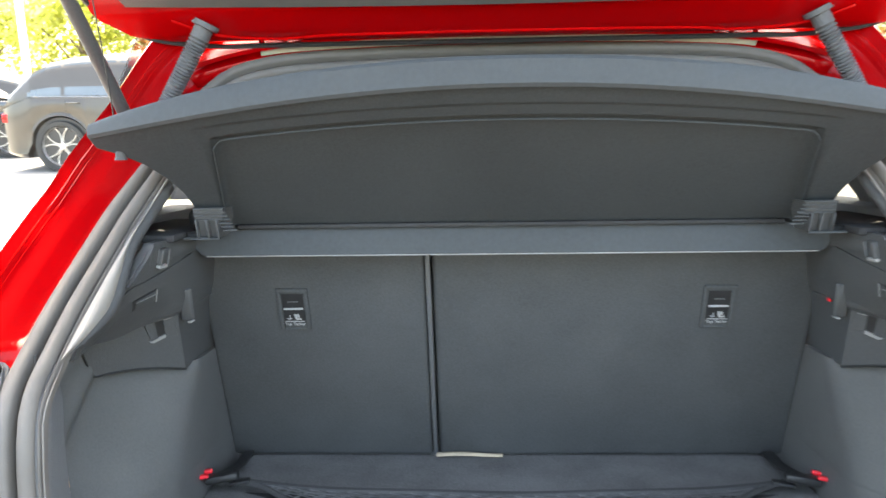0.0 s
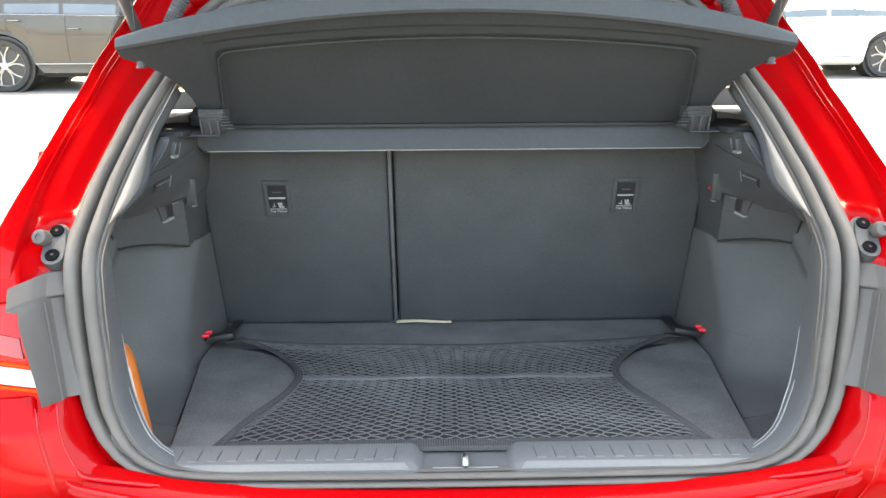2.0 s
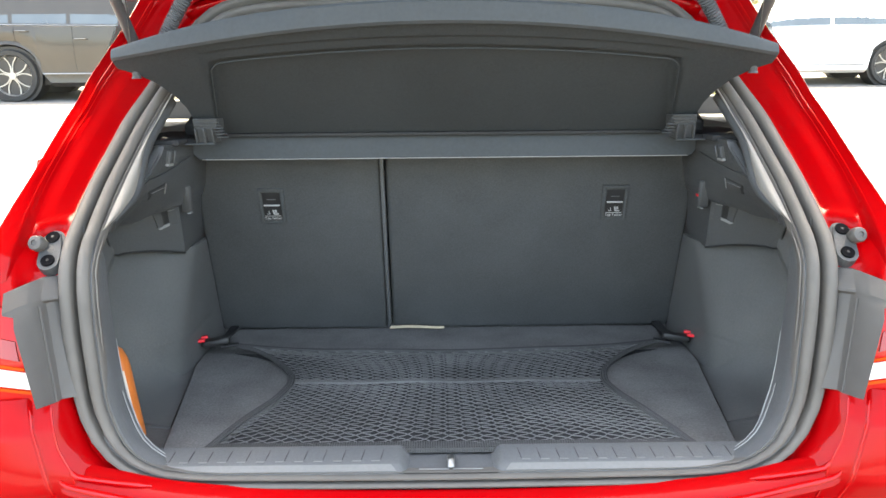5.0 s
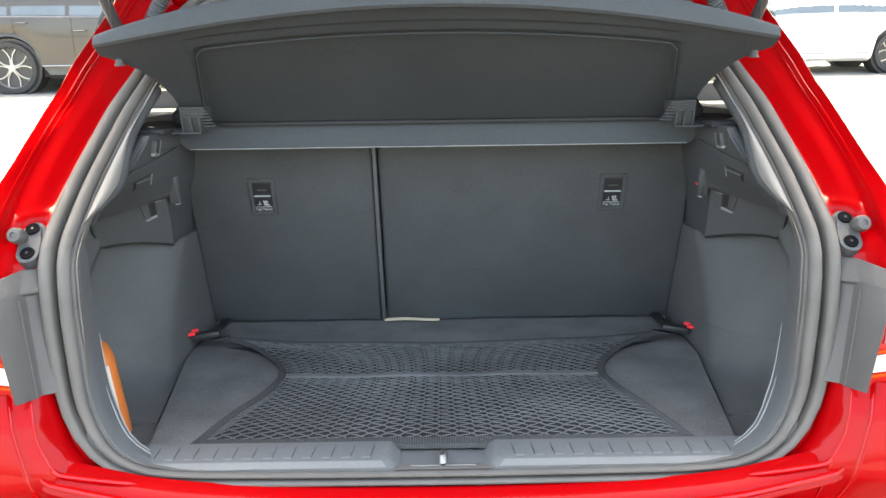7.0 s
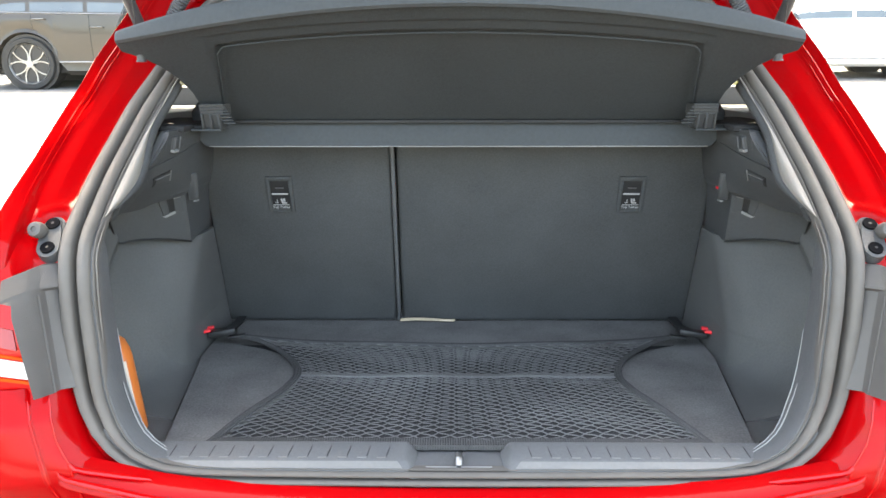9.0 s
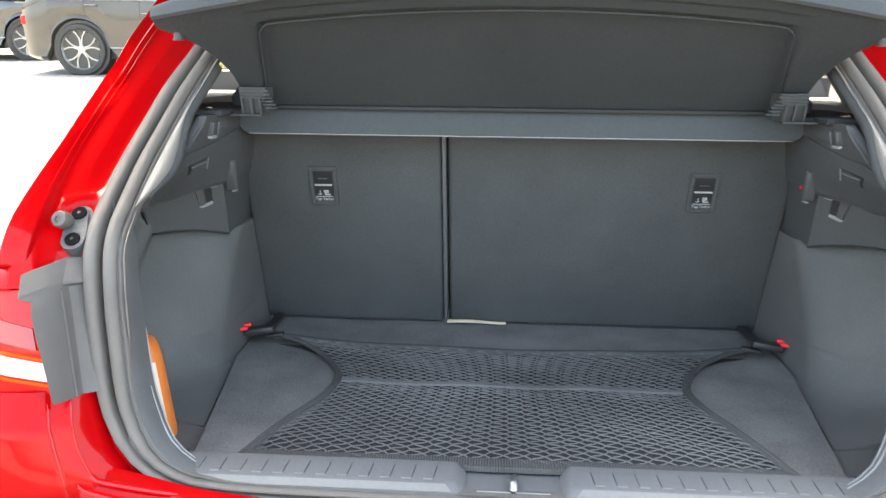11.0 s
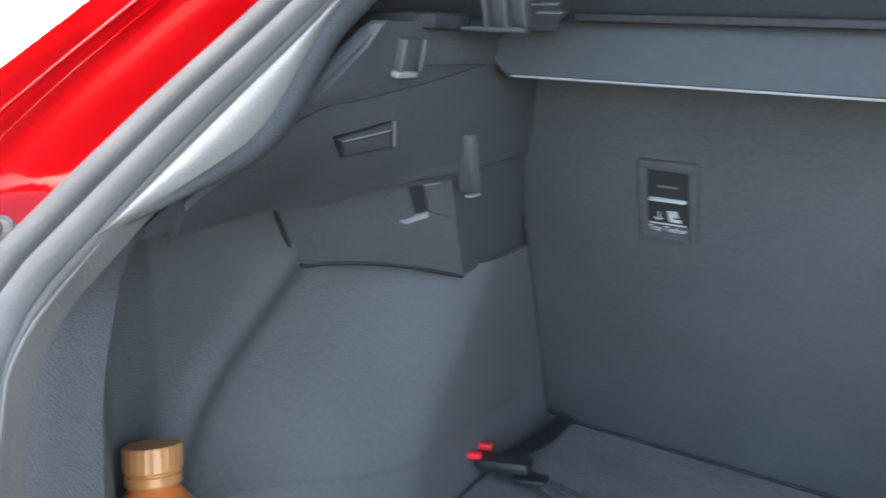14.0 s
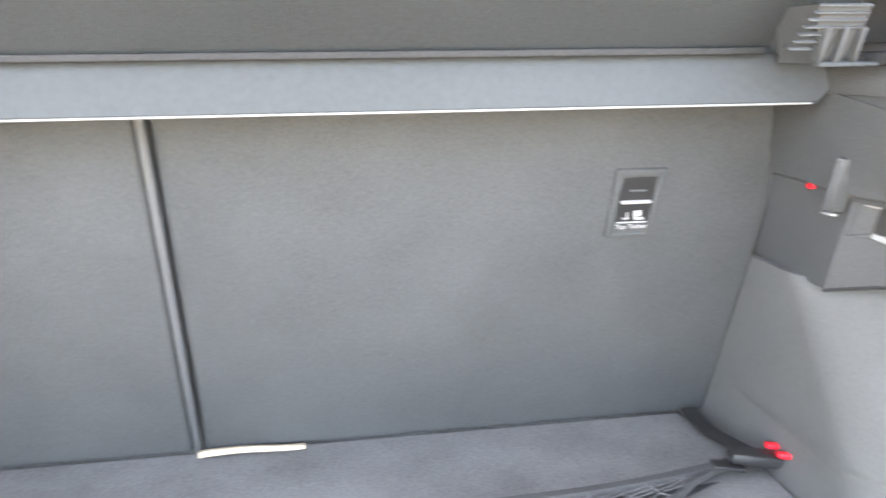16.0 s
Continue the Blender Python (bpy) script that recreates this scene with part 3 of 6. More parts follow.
for s in (-1, 1):
    # plastic frame inside the seal
    edge = [Vector((x + 0.020, opening_y(z), z)) for x, z in HALF_LOOP[3:10]]
    path = spline(edge, 0.014)
    rings = []
    for i, p in enumerate(path):
        t = (path[min(i + 1, len(path) - 1)] - path[max(i - 1, 0)]).normalized()
        inward = Vector((t.z, 0, -t.x)).normalized()
        if inward.x < 0:
            inward = -inward
        p = p - inward * 0.0035 * smooth(0.90, 0.94, p.z)
        deep = lerp_table(p.z, [0.64, 0.70, 0.80, 0.93], [0.028, 0.049, 0.057, 0.052])
        a, b, c = p - inward * lerp_table(p.z, [0.66, 0.78], [0.012, 0.0]), p + inward * 0.003, p + inward * 0.006 + Vector((0, 0.012, 0))
        d = p + inward * lerp_table(p.z, [0.64, 0.70, 0.80, 0.90, 0.94], [0.006, 0.005, 0.003, 0.0, -0.016]) + Vector((0, deep, 0))
        e = d + Vector((-0.010, 0.004, 0)) - inward * 0.006
        f = e + Vector((-0.014, 0.006, 0))
        rings.append([Vector((-s * q.x, q.y, q.z)) for q in (a, b, c, c.lerp(d, 0.35), c.lerp(d, 0.7), d, e, f)])
    bm = bmesh.new()
    skin(bm, rings, False)
    frame_ob = part("boot_frame_trim", bm, GREYPL, red_car, "dark grained plastic trim inside the seal", CAR)
    # two thin pale tubes drawn as the highlights on the frame's low edges
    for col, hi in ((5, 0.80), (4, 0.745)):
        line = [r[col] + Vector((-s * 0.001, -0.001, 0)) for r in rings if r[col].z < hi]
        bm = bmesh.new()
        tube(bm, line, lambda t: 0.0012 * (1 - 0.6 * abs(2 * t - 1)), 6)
        part("frame_highlight", bm, EDGELINE, frame_ob, "", CAR)

    # felt side lining
    bm = bmesh.new()
    ys = span(0.052, 0.60, 120)
    def lining_point(y, z):
        top = lerp_table(y, [0.258, 0.278, 0.335, 0.39, 0.6], [0.95, 0.865, 0.861, 0.848, 0.846])
        z = min(z, top)
        return Vector((s * wall_x(y, z), y, z))
    surface(bm, lining_point, sorted({*ys, *span(0.245, 0.30, 14)}), span(0.585, 0.95, 110), 0.008, (s, 0, 0))
    part("side_lining", bm, CARPET, red_car, "dark grey felt lining over the wheel arch", CAR)

    # dark plastic upper trim
    def low_edge(y):
        return lerp_table(y, [0.04, 0.10, 0.25, 0.275, 0.287, 0.30, 0.35, 0.384, 0.40, 0.50], [0.940, 0.934, 0.926, 0.926, 0.926, 0.928, 0.930, 0.932, 0.934, 0.935])
    bm = bmesh.new()
    ys = sorted({*span(0.075, 0.27, 16), *span(0.27, 0.30, 8), *span(0.30, 0.50, 16)})
    def upper_point(y, v):
        z0 = low_edge(y)
        z1 = lerp_table(y, [0.06, 0.098, 0.14, 0.18, 0.215, 0.23], [0.936, 0.955, 0.980, 1.008, 1.036, 1.045])
        z = z0 + (max(z1, z0 + 0.002) - z0) * v
        return Vector((s * (upper_x(y, z) - 0.004 - (0.004 if v > 0.03 else 0)), y, z))
    surface(bm, upper_point, ys, [0, 0.03, 0.06, *span(0.12, 1, 16)], 0.012, (s, 0, 0))
    upper = part("upper_side_trim", bm, PLASTIC, red_car, "dark grained plastic upper side trim with a bag hook", CAR, angle=20)
    # raised field beside the shelf rest
    bm = bmesh.new()
    plate(bm, [Vector((s * (upper_x(y, z) - 0.0115), y, z)) for y, z in ((0.223, 1.043), (0.220, 1.008), (0.174, 0.999), (0.184, 1.006), (0.212, 1.031))], 0.010, (s, 0, 0))
    part("raised_field", bm, PLASTIC, upper, "", CAR, smooth=False)
    # ledge under the shelf
    bm = bmesh.new()
    box(bm, (0.10, 0.26, 0.010), pose(s * 0.475, 0.395, 1.046, 0, 0, 0), 0.003)
    part("ledge", bm, NETBACK, upper, "", CAR)
    bm = bmesh.new()
    box(bm, (0.03, 0.16, 0.026), pose(s * 0.446, 0.335, 1.030, 0, 0, 4 * s), 0.006)
    part("shelf_rest", bm, PLASTIC, upper, "", CAR)
    # overhanging middle panel
    def mid_lo(y):
        return lerp_table(y, [0.09, 0.25, 0.30, 0.39, 0.50], [0.931, 0.921, 0.934, 0.948, 0.950])
    def mid_hi(y):
        return lerp_table(y, [0.09, 0.14, 0.19, 0.22, 0.30, 0.36, 0.50], [0.945, 0.976, 0.996, 0.998, 1.010, 1.020, 1.020])
    def mid_point(y, v):
        p = Vector((0, y, mid_lo(y))).lerp(Vector((0, y, mid_hi(y))), v)
        return Vector((s * (upper_x(y, p.z) - 0.010 - (0.003 if 0.08 < v < 0.95 else 0)), y, p.z))
    bm = bmesh.new()
    surface(bm, mid_point, span(0.10, 0.50, 34), [0, 0.04, 0.08, 0.2, 0.4, 0.6, 0.8, 0.95, 1.0], 0.008, (s, 0, 0))
    part("middle_panel", bm, PLASTIC, upper, "", CAR, angle=25)
    # lashing slot: a sunken cap with a pale end
    def on_side(y, z, out):
        """A pose on the upper trim: x out of it, y along, z up."""
        ahead = Vector((s * (upper_x(y + 0.01, z) - upper_x(y - 0.01, z)), 0.02, 0)).normalized()
        up = Vector((s * (upper_x(y, z + 0.01) - upper_x(y, z - 0.01)), 0, 0.02)).normalized()
        outw = ahead.cross(up) * (1 if s < 0 else -1)
        outw.normalize()
        up = outw.cross(ahead) * (1 if s < 0 else -1)
        p = Vector((s * upper_x(y, z), y, z)) + outw * out
        return Matrix(((outw.x, ahead.x, up.x, p.x), (outw.y, ahead.y, up.y, p.y), (outw.z, ahead.z, up.z, p.z), (0, 0, 0, 1)))
    def slot_plate(name, corners, mt, lift):
        bm = bmesh.new()
        pts = []
        for y, z in corners:
            p = mid_point(y, (z - mid_lo(y)) / (mid_hi(y) - mid_lo(y)))
            pts.append(p + Vector((-s * lift, -0.4 * lift, -0.2 * lift)))
        plate(bm, pts, 0.003, (s, 0.4, 0.2))
        part(name, bm, mt, upper, "", CAR, smooth=False)
    slot_plate("slot_rim", [(0.2045, 0.9765), (0.2535, 0.9845), (0.2665, 0.9650), (0.2215, 0.9615)], BLACK, 0.0010)
    slot_plate("slot_face", [(0.2075, 0.9752), (0.2510, 0.9826), (0.2535, 0.9782), (0.2100, 0.9738)], PLASTIC, 0.0018)
    slot_plate("slot_floor", [(0.2145, 0.9720), (0.2535, 0.9760), (0.2615, 0.9660), (0.2230, 0.9630)], PLASTIC, 0.0016)
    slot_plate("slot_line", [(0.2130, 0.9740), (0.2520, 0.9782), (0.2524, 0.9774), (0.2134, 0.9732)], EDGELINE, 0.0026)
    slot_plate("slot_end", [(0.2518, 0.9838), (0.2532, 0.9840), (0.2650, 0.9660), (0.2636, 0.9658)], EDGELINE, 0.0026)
    # box below the panel, with the bag hook in a niche
    def at_box(u, v, out=0.0):
        """A place on the box's slanting face: u along it, v down it."""
        a, b, c, d = Vector((-0.553, 0.250, 0.926)), Vector((-0.461, 0.352, 0.938)), Vector((-0.466, 0.388, 0.844)), Vector((-0.552, 0.280, 0.863))
        p = a.lerp(b, u).lerp(d.lerp(c, u), v)
        n = (b - a).cross(d - a).normalized()
        n = n if n.x > 0 else -n
        p += n * out
        p.z += 0.0055 * v * math.sin(math.pi * min(1.0, max(0.0, u))) - 0.004 * v * smooth(0.12, 0.0, u)
        return Vector((-s * p.x, p.y, p.z))
    bm = bmesh.new()
    us, vs = span(0, 1, 9), [0, 0.2, 0.4, 0.6, 0.8, 0.93, 1]
    grid = [[bm.verts.new(at_box(u, v, 0.0)) for u in us] for v in vs]
    far = [bm.verts.new((-s * lerp_table(v, [0, 1], [-0.450, -0.468]), lerp_table(v, [0, 1], [0.470, 0.505]), lerp_table(v, [0, 1], [0.940, 0.846]))) for v in vs]
    back = [bm.verts.new((s * 0.560, 0.505, z)) for z in (0.94, 0.858)]
    for i in range(6):
        for j in range(8):
            bm.faces.new((grid[i][j], grid[i][j + 1], grid[i + 1][j + 1], grid[i + 1][j]))
        bm.faces.new((grid[i][8], far[i], far[i + 1], grid[i + 1][8]))
    bm.faces.new([*grid[6], far[6], back[1]])
    hard = [e for e in bm.edges if len(e.link_faces) == 2 and e.calc_face_angle(0) > 0.5]
    bmesh.ops.bevel(bm, geom=hard, offset=0.0035, segments=2, affect="EDGES")
    hook_box = part("hook_box", bm, PLASTIC, upper, "", CAR, angle=30)
    # dark joint round the box
    bm = bmesh.new()
    tube(bm, [at_box(u, v, 0.0005) for u, v in ((-0.005, 0.05), (0.0, 0.5), (0.004, 0.86), (0.02, 0.95), (0.06, 1.0), (0.15, 1.01), (0.3, 1.01), (0.5, 1.01), (0.7, 1.01), (1.0, 1.01))], 0.0017, 6)
    part("box_joint", bm, BLACK, upper, "", CAR)
    def face_plate(outline, depth, lift):
        bm = bmesh.new()
        plate(bm, [at_box(u, v, lift) for u, v in outline], depth, at_box(0.5, 0.5, 0.0) - at_box(0.5, 0.5, 1.0))
        return bm
    # no hollow is cut here: a black plate paints the niche's inner shade
    part("hook_niche_shade", face_plate([(0.74, 0.02), (0.86, 0.02), (0.835, 0.38), (0.75, 0.40)], 0.004, 0.0012), BLACK, upper, "", CAR, smooth=False)
    part("niche_wall", face_plate([(0.62, -0.02), (0.74, -0.02), (0.75, 0.41), (0.675, 0.46)], 0.004, 0.0020), PLASTIC, upper, "", CAR, smooth=False)
    bm = bmesh.new()
    for pts in ([(0.835, 0.09), (0.955, 0.085), (0.965, 0.42), (0.832, 0.37)],):
        plate(bm, [at_box(u, v, 0.0022) for u, v in pts], 0.004, at_box(0.5, 0.5, 0.0) - at_box(0.5, 0.5, 1.0))
    bmesh.ops.bevel(bm, geom=list(bm.edges), offset=0.0008, segments=1, affect="EDGES")
    part("bag_hook", bm, PLASTIC, upper, "", CAR)
    part("hook_top", face_plate([(0.835, 0.085), (0.93, 0.075), (0.93, 0.095), (0.835, 0.110)], 0.003, 0.0034), EDGELINE, upper, "", CAR, smooth=False)
    part("hook_foot", face_plate([(0.655, 0.475), (0.83, 0.365), (0.83, 0.415), (0.69, 0.50)], 0.003, 0.0030), EDGELINE, upper, "", CAR, smooth=False)
    hi, lo = Vector((s * 0.4365, 0.343, 0.968)), Vector((s * 0.4415, 0.362, 0.921))
    wide = Vector((-s * 0.0015, 0.0038, 0.0010))
    bm = bmesh.new()
    plate(bm, [hi - wide, hi + wide, lo + wide, lo - wide], 0.014, (s, 0, 0))
    bmesh.ops.bevel(bm, geom=list(bm.edges), offset=0.0012, segments=1, affect="EDGES")
    part("belt_guide", bm, PLASTIC, upper, "", CAR)
    bm = bmesh.new()
    box(bm, (0.006, 0.016, 0.0022), Matrix.Translation(lo + Vector((s * 0.002, -0.003, -0.0015))), 0.0007, 1)
    part("belt_guide_foot", bm, EDGELINE, upper, "", CAR)
    # small block with a pale foot under the shelf rest
    bm = bmesh.new()
    box(bm, (0.012, 0.022, 0.022), on_side(0.254, 1.027, 0.006), 0.004)
    part("rest_block", bm, PLASTIC, upper, "", CAR)
    for nm, size, y, z, out in (("block_foot", (0.006, 0.021, 0.004), 0.251, 1.0165, 0.012), ("block_rib", (0.003, 0.0025, 0.020), 0.2445, 1.027, 0.0125), ("block_rib", (0.003, 0.0025, 0.020), 0.2645, 1.027, 0.0125)):
        bm = bmesh.new()
        box(bm, size, on_side(y, z, out), 0.0008, 1)
        part(nm, bm, EDGELINE if nm == "block_foot" else GREYPL, upper, "", CAR)

    # light pillar trim along the seal
    inner_edge = spline([Vector((-lerp_table(z, [0.93, 0.957, 1.0, 1.043, 1.117, 1.15], [0.4705, 0.470, 0.4665, 0.463, 0.442, 0.425]), opening_y(z) + 0.002, z)) for z in (0.942, 0.955, 0.97, 0.99, 1.02, 1.05, 1.08, 1.105, 1.13)], 0.01)
    far_edge = spline([(-0.4690, 0.0505, 0.9425), (-0.4640, 0.066, 0.951), (-0.4585, 0.090, 0.9625), (-0.456, 0.116, 0.9735), (-0.455, 0.134, 0.982), (-0.455, 0.152, 0.9955), (-0.455, 0.166, 1.010), (-0.456, 0.182, 1.027), (-0.456, 0.203, 1.048), (-0.453, 0.236, 1.072), (-0.440, 0.293, 1.118)], 0.008)
    m = max(len(inner_edge), len(far_edge))
    rings = []
    for i in range(m):
        a, b = inner_edge[i * (len(inner_edge) - 1) // (m - 1)], far_edge[i * (len(far_edge) - 1) // (m - 1)]
        rise = Vector((0.003, -0.002, 0.003))
        lift = Vector((0.0030, -0.0015, 0.001)) * (smooth(0.0, 0.12, i / m) - 0.5 * smooth(0.2, 0.7, i / m))
        rings.append([Vector((-s * q.x, q.y, q.z)) for q in (*(a.lerp(b, v) + lift * (0.6 + 0.4 * min(1.0, 3 * v)) + rise * (4 * v * (1 - v)) for v in span(0, 1, 9)), b + lift * 0.8 + Vector((-0.002, 0.002, -0.002)), b + Vector((-0.010, 0.006, -0.004)))])
    bm = bmesh.new()
    skin(bm, rings, False)
    strip = part("pillar_trim", bm, LIGHTPL, red_car, "light grey pillar trim", CAR)
    bm = bmesh.new()
    fat = [0.0088 * min(1.0, 0.05 + 2.6 * i / m) for i in range(m)]
    rim = [ring[8] + Vector((s * 0.003, 0.003, -0.85 * k)) for ring, k in zip(rings, fat)]
    tube(bm, rim, lambda t: fat[min(m - 1, round(t * (m - 1)))], 14)
    part("rolled_rim", bm, PLASTIC, strip, "dark grained roll below the light trim", CAR)
    # thin folded lip between the seal and the trim
    bm = bmesh.new()
    fold = spline([(x, 0, z) for x, z in HALF_LOOP[6:10]], 0.008)
    tube(bm, [Vector((-s * (p.x + 0.0235 + lerp_table(p.z, [0.70, 0.80, 0.92, 0.99], [0.0, 0.006, 0.006, 0.0])), opening_y(p.z) - 0.001, p.z)) for p in fold], lambda t: 0.0011 * min(1.0, 0.2 + 5 * min(t, 1 - t)), 6)
    part("trim_lip", bm, RUBBER, red_car, "", CAR)
    # dark pillar trim above the light strip
    rings = []
    for z in span(1.060, 1.262, 16):
        x = lerp_table(z, [1.035, 1.086, 1.135, 1.208, 1.248, 1.268], [0.483, 0.474, 0.455, 0.419, 0.386, 0.335]) - 0.014
        y = opening_y(z) + 0.002
        w = lerp_table(z, [1.060, 1.10, 1.262], [0.010, 0.040, 0.055])
        rings.append([Vector((s * (x + 0.004), y - 0.004, z)), Vector((s * (x - 0.004), y + 0.004, z)), Vector((s * (x - 0.006), y + 0.4 * w, z)), Vector((s * (x - 0.002), y + w, z)), Vector((s * (x + 0.020), y + w + 0.012, z))])
    bm = bmesh.new()
    skin(bm, rings, False)
    part("upper_pillar_trim", bm, PLASTIC, red_car, "dark upper pillar trim", CAR)

bm = bmesh.new()
box(bm, (0.0050, 0.0085, 0.0060), pose(0.4495, 0.396, 0.937), 0.0022)
part("release_mark", bm, REDPL, red_car, "small red seat release mark", CAR)

# ---- boot floor ----
bm = bmesh.new()
box(bm, (1.12, 1.1, 0.02), pose(0, 0.52, 0.588), 0.003)
# bar added behind the seat foot to block brightness showing through below
box(bm, (1.04, 0.04, 0.07), pose(0, 0.605, 0.628), 0.003)
part("boot_well", bm, FLOORFELT, red_car, "", CAR)
bm = bmesh.new()
board = [(-0.399, 0.006), (-0.453, 0.36), (-0.458, 0.44), (-0.428, 0.575), (0.428, 0.575), (0.458, 0.44), (0.453, 0.36), (0.399, 0.006)]
plate(bm, [Vector((x, y, 0.641)) for x, y in board], 0.018, (0, 0, -1))
bmesh.ops.bevel(bm, geom=list(bm.edges), offset=0.003, segments=2, affect="EDGES")
part("floor_board", bm, FLOORFELT, red_car, "dark grey felt boot floor board", CAR)
for s in (-1, 1):
    def foot_point(y, v):
        edge = Vector((s * (lerp_table(y, [0.006, 0.36, 0.44, 0.5], [0.402, 0.456, 0.461, 0.45]) + 0.001), y, 0.634))
        wall = Vector((s * (wall_x(y, 0.705) - 0.001), y, 0.705))
        p = edge.lerp(wall, v)
        return p + Vector((s * 0.012 * math.sin(math.pi * v), 0, -0.014 * math.sin(math.pi * v)))
    bm = bmesh.new()
    surface(bm, foot_point, span(0.105, 0.50, 30), span(0, 1, 10), 0.006, (0, 0, -1))
    part("side_floor", bm, CARPET, red_car, "", CAR)
    bm = bmesh.new()
    plate(bm, [Vector((s * x, y, z)) for x, y, z in ((0.403, 0.008, 0.632), (0.418, 0.112, 0.632), (0.50, 0.112, 0.640), (0.47, 0.05, 0.632))], 0.012, (0, 0, -1))
    part("side_floor", bm, CARPET, red_car, "", CAR)

# ---- rear seat backs ----
def seat_y(z):
    return 0.571 - 0.385 * (z - 0.65)




def on_seat(x, z, out=0.0):
    """A pose on the seat backs' rear face: x across, y up the face, z out of it."""
    u = Vector((0, -0.385, 1)).normalized()
    n = Vector((0, -1, -0.385)).normalized()
    m = Matrix(((1, u.x, n.x, x), (0, u.y, n.y, seat_y(z)), (0, u.z, n.z, z), (0, 0, 0, 1)))
    return m @ Matrix.Translation((0, 0, out))


backs = []
for name, x0, x1 in (("narrow", -0.462, -0.1195), ("wide", -0.1085, 0.462)):
    bm = bmesh.new()
    box(bm, (x1 - x0, 0.46, 0.05), on_seat((x0 + x1) / 2, 0.853, -0.025), 0.009, 3)
    backs.append(part("seat_backrest", bm, BACKFELT, red_car, "rear seat back covered in dark grey felt", CAR))
bm = bmesh.new()
box(bm, (0.0075, 0.452, 0.05), on_seat(-0.1155, 0.853, -0.023), 0.0028)
part("edge_strip", bm, GREYPL, backs[0], "grey plastic edge strip", CAR)
bm = bmesh.new()
box(bm, (0.02, 0.46, 0.01), on_seat(-0.105, 0.853, -0.035), 0.001, 1)
part("gap_backing", bm, PLASTIC, backs[0], "", CAR)
bm = bmesh.new()
box(bm, (0.90, 0.44, 0.01), on_seat(0, 0.845, -0.060), 0.001, 1)
part("seat_frame", bm, BLACK, red_car, "", CAR)

for s, back in ((-1, backs[0]), (1, backs[1])):
    cx, cz = s * 0.3205 - 0.003, 0.9135
    bm = bmesh.new()
    outer = [(-0.0215, -0.036), (0.0215, -0.036), (0.0215, 0.034), (-0.0215, 0.034)]
    for (w, h, ox, oy) in ((0.050, 0.009, 0, 0.0335), (0.008, 0.072, -0.0205, 0), (0.008, 0.072, 0.0205, 0), (0.047, 0.004, 0, -0.0345)):
        box(bm, (w, h, 0.007), on_seat(cx, cz, 0.0005) @ Matrix.Translation((ox, oy, 0)), 0.0024)
    bezel = part("tether_bezel", bm, BACKFELT, back, "", CAR)
    bm = bmesh.new()
    box(bm, (0.034, 0.052, 0.004), on_seat(cx, cz, 0.0005) @ Matrix.Translation((0, 0.004, 0)), 0.001, 1)
    part("tether_pocket", bm, BLACK, back, "black anchor pocket", CAR)
    bm = bmesh.new()
    box(bm, (0.036, 0.016, 0.004), on_seat(cx, cz, 0.0002) @ Matrix.Translation((0, -0.0285, 0)), 0.001, 1)
    part("tether_sill", bm, BACKFELT, back, "", CAR)
    bm = bmesh.new()
    box(bm, (0.030, 0.0022, 0.004), on_seat(cx, cz, 0.004) @ Matrix.Translation((0, 0.0035, 0)), 0.0006, 1)
    part("tether_bar", bm, WHITEINK, back, "pale edge of the anchor flap", CAR)
    bm = bmesh.new()
    box(bm, (0.016, 0.0015, 0.003), on_seat(cx, cz, 0.003) @ Matrix.Translation((0, 0.0155, 0)), 0.0004, 1)
    part("tether_step", bm, GREYPL, back, "", CAR)
    # child seat sign: a hook and a seat, drawn in plain strokes
    bm = bmesh.new()
    hook = [(-0.0065, -0.008), (-0.0065, -0.014), (-0.0085, -0.0155), (-0.0105, -0.0135)]
    tube(bm, [on_seat(cx, cz, 0.0042) @ Vector((x, y, 0)) for x, y in hook], 0.0007, 6)
    tube(bm, [on_seat(cx, cz, 0.0042) @ Vector((x, y, 0)) for x, y in ((-0.0065, -0.0155), (-0.004, -0.0135))], 0.0006, 6)
    for (x, y, w, h, a) in ((0.002, -0.011, 0.003, 0.009, 12), (0.0065, -0.0155, 0.009, 0.0028, 0), (0.006, -0.0095, 0.004, 0.006, 12)):
        box(bm, (w, h, 0.0012), on_seat(cx, cz, 0.0034) @ pose(x, y, 0, 0, 0, a), 0.0003, 1)
    part("child_seat_sign", bm, WHITEINK, back, "white child seat sign", CAR)
    text = bpy.data.curves.new("lettering", "FONT")
    text.body, text.size, text.align_x, text.extrude = "Top Tether", 0.0068, "CENTER", 0.0003
    text.materials.append(WHITEINK)
    ob = new("lettering", text)
    ob.parent = back
    ob.matrix_basis = CAR @ on_seat(cx, cz, 0.0035) @ Matrix.Translation((0, -0.0265, 0))
    bm = bmesh.new()
    box(bm, (0.030, 0.0011, 0.0012), on_seat(cx, cz, 0.0034) @ Matrix.Translation((0, -0.0195, 0)), 0.0003, 1)
    part("rule", bm, WHITEINK, back, "", CAR)

# pale strip added in place of the light showing under the wide seat back
bm = bmesh.new()
rows = []
for i in range(17):
    k = i / 16
    x = -0.113 + 0.110 * k
    w = 0.0045 * (1 if k < 0.55 else 1 - 0.9 * (k - 0.55) / 0.45)
    z = 0.6455 + 0.0015 * math.sin(5 * k)
    rows.append([Vector((x, 0.553 + 0.004 * k, z)), Vector((x, 0.553 + 0.004 * k + w, z + 0.004)), Vector((x, 0.565, z + 0.003)), Vector((x, 0.565, z - 0.001))])
skin(bm, rows, True, False, True)
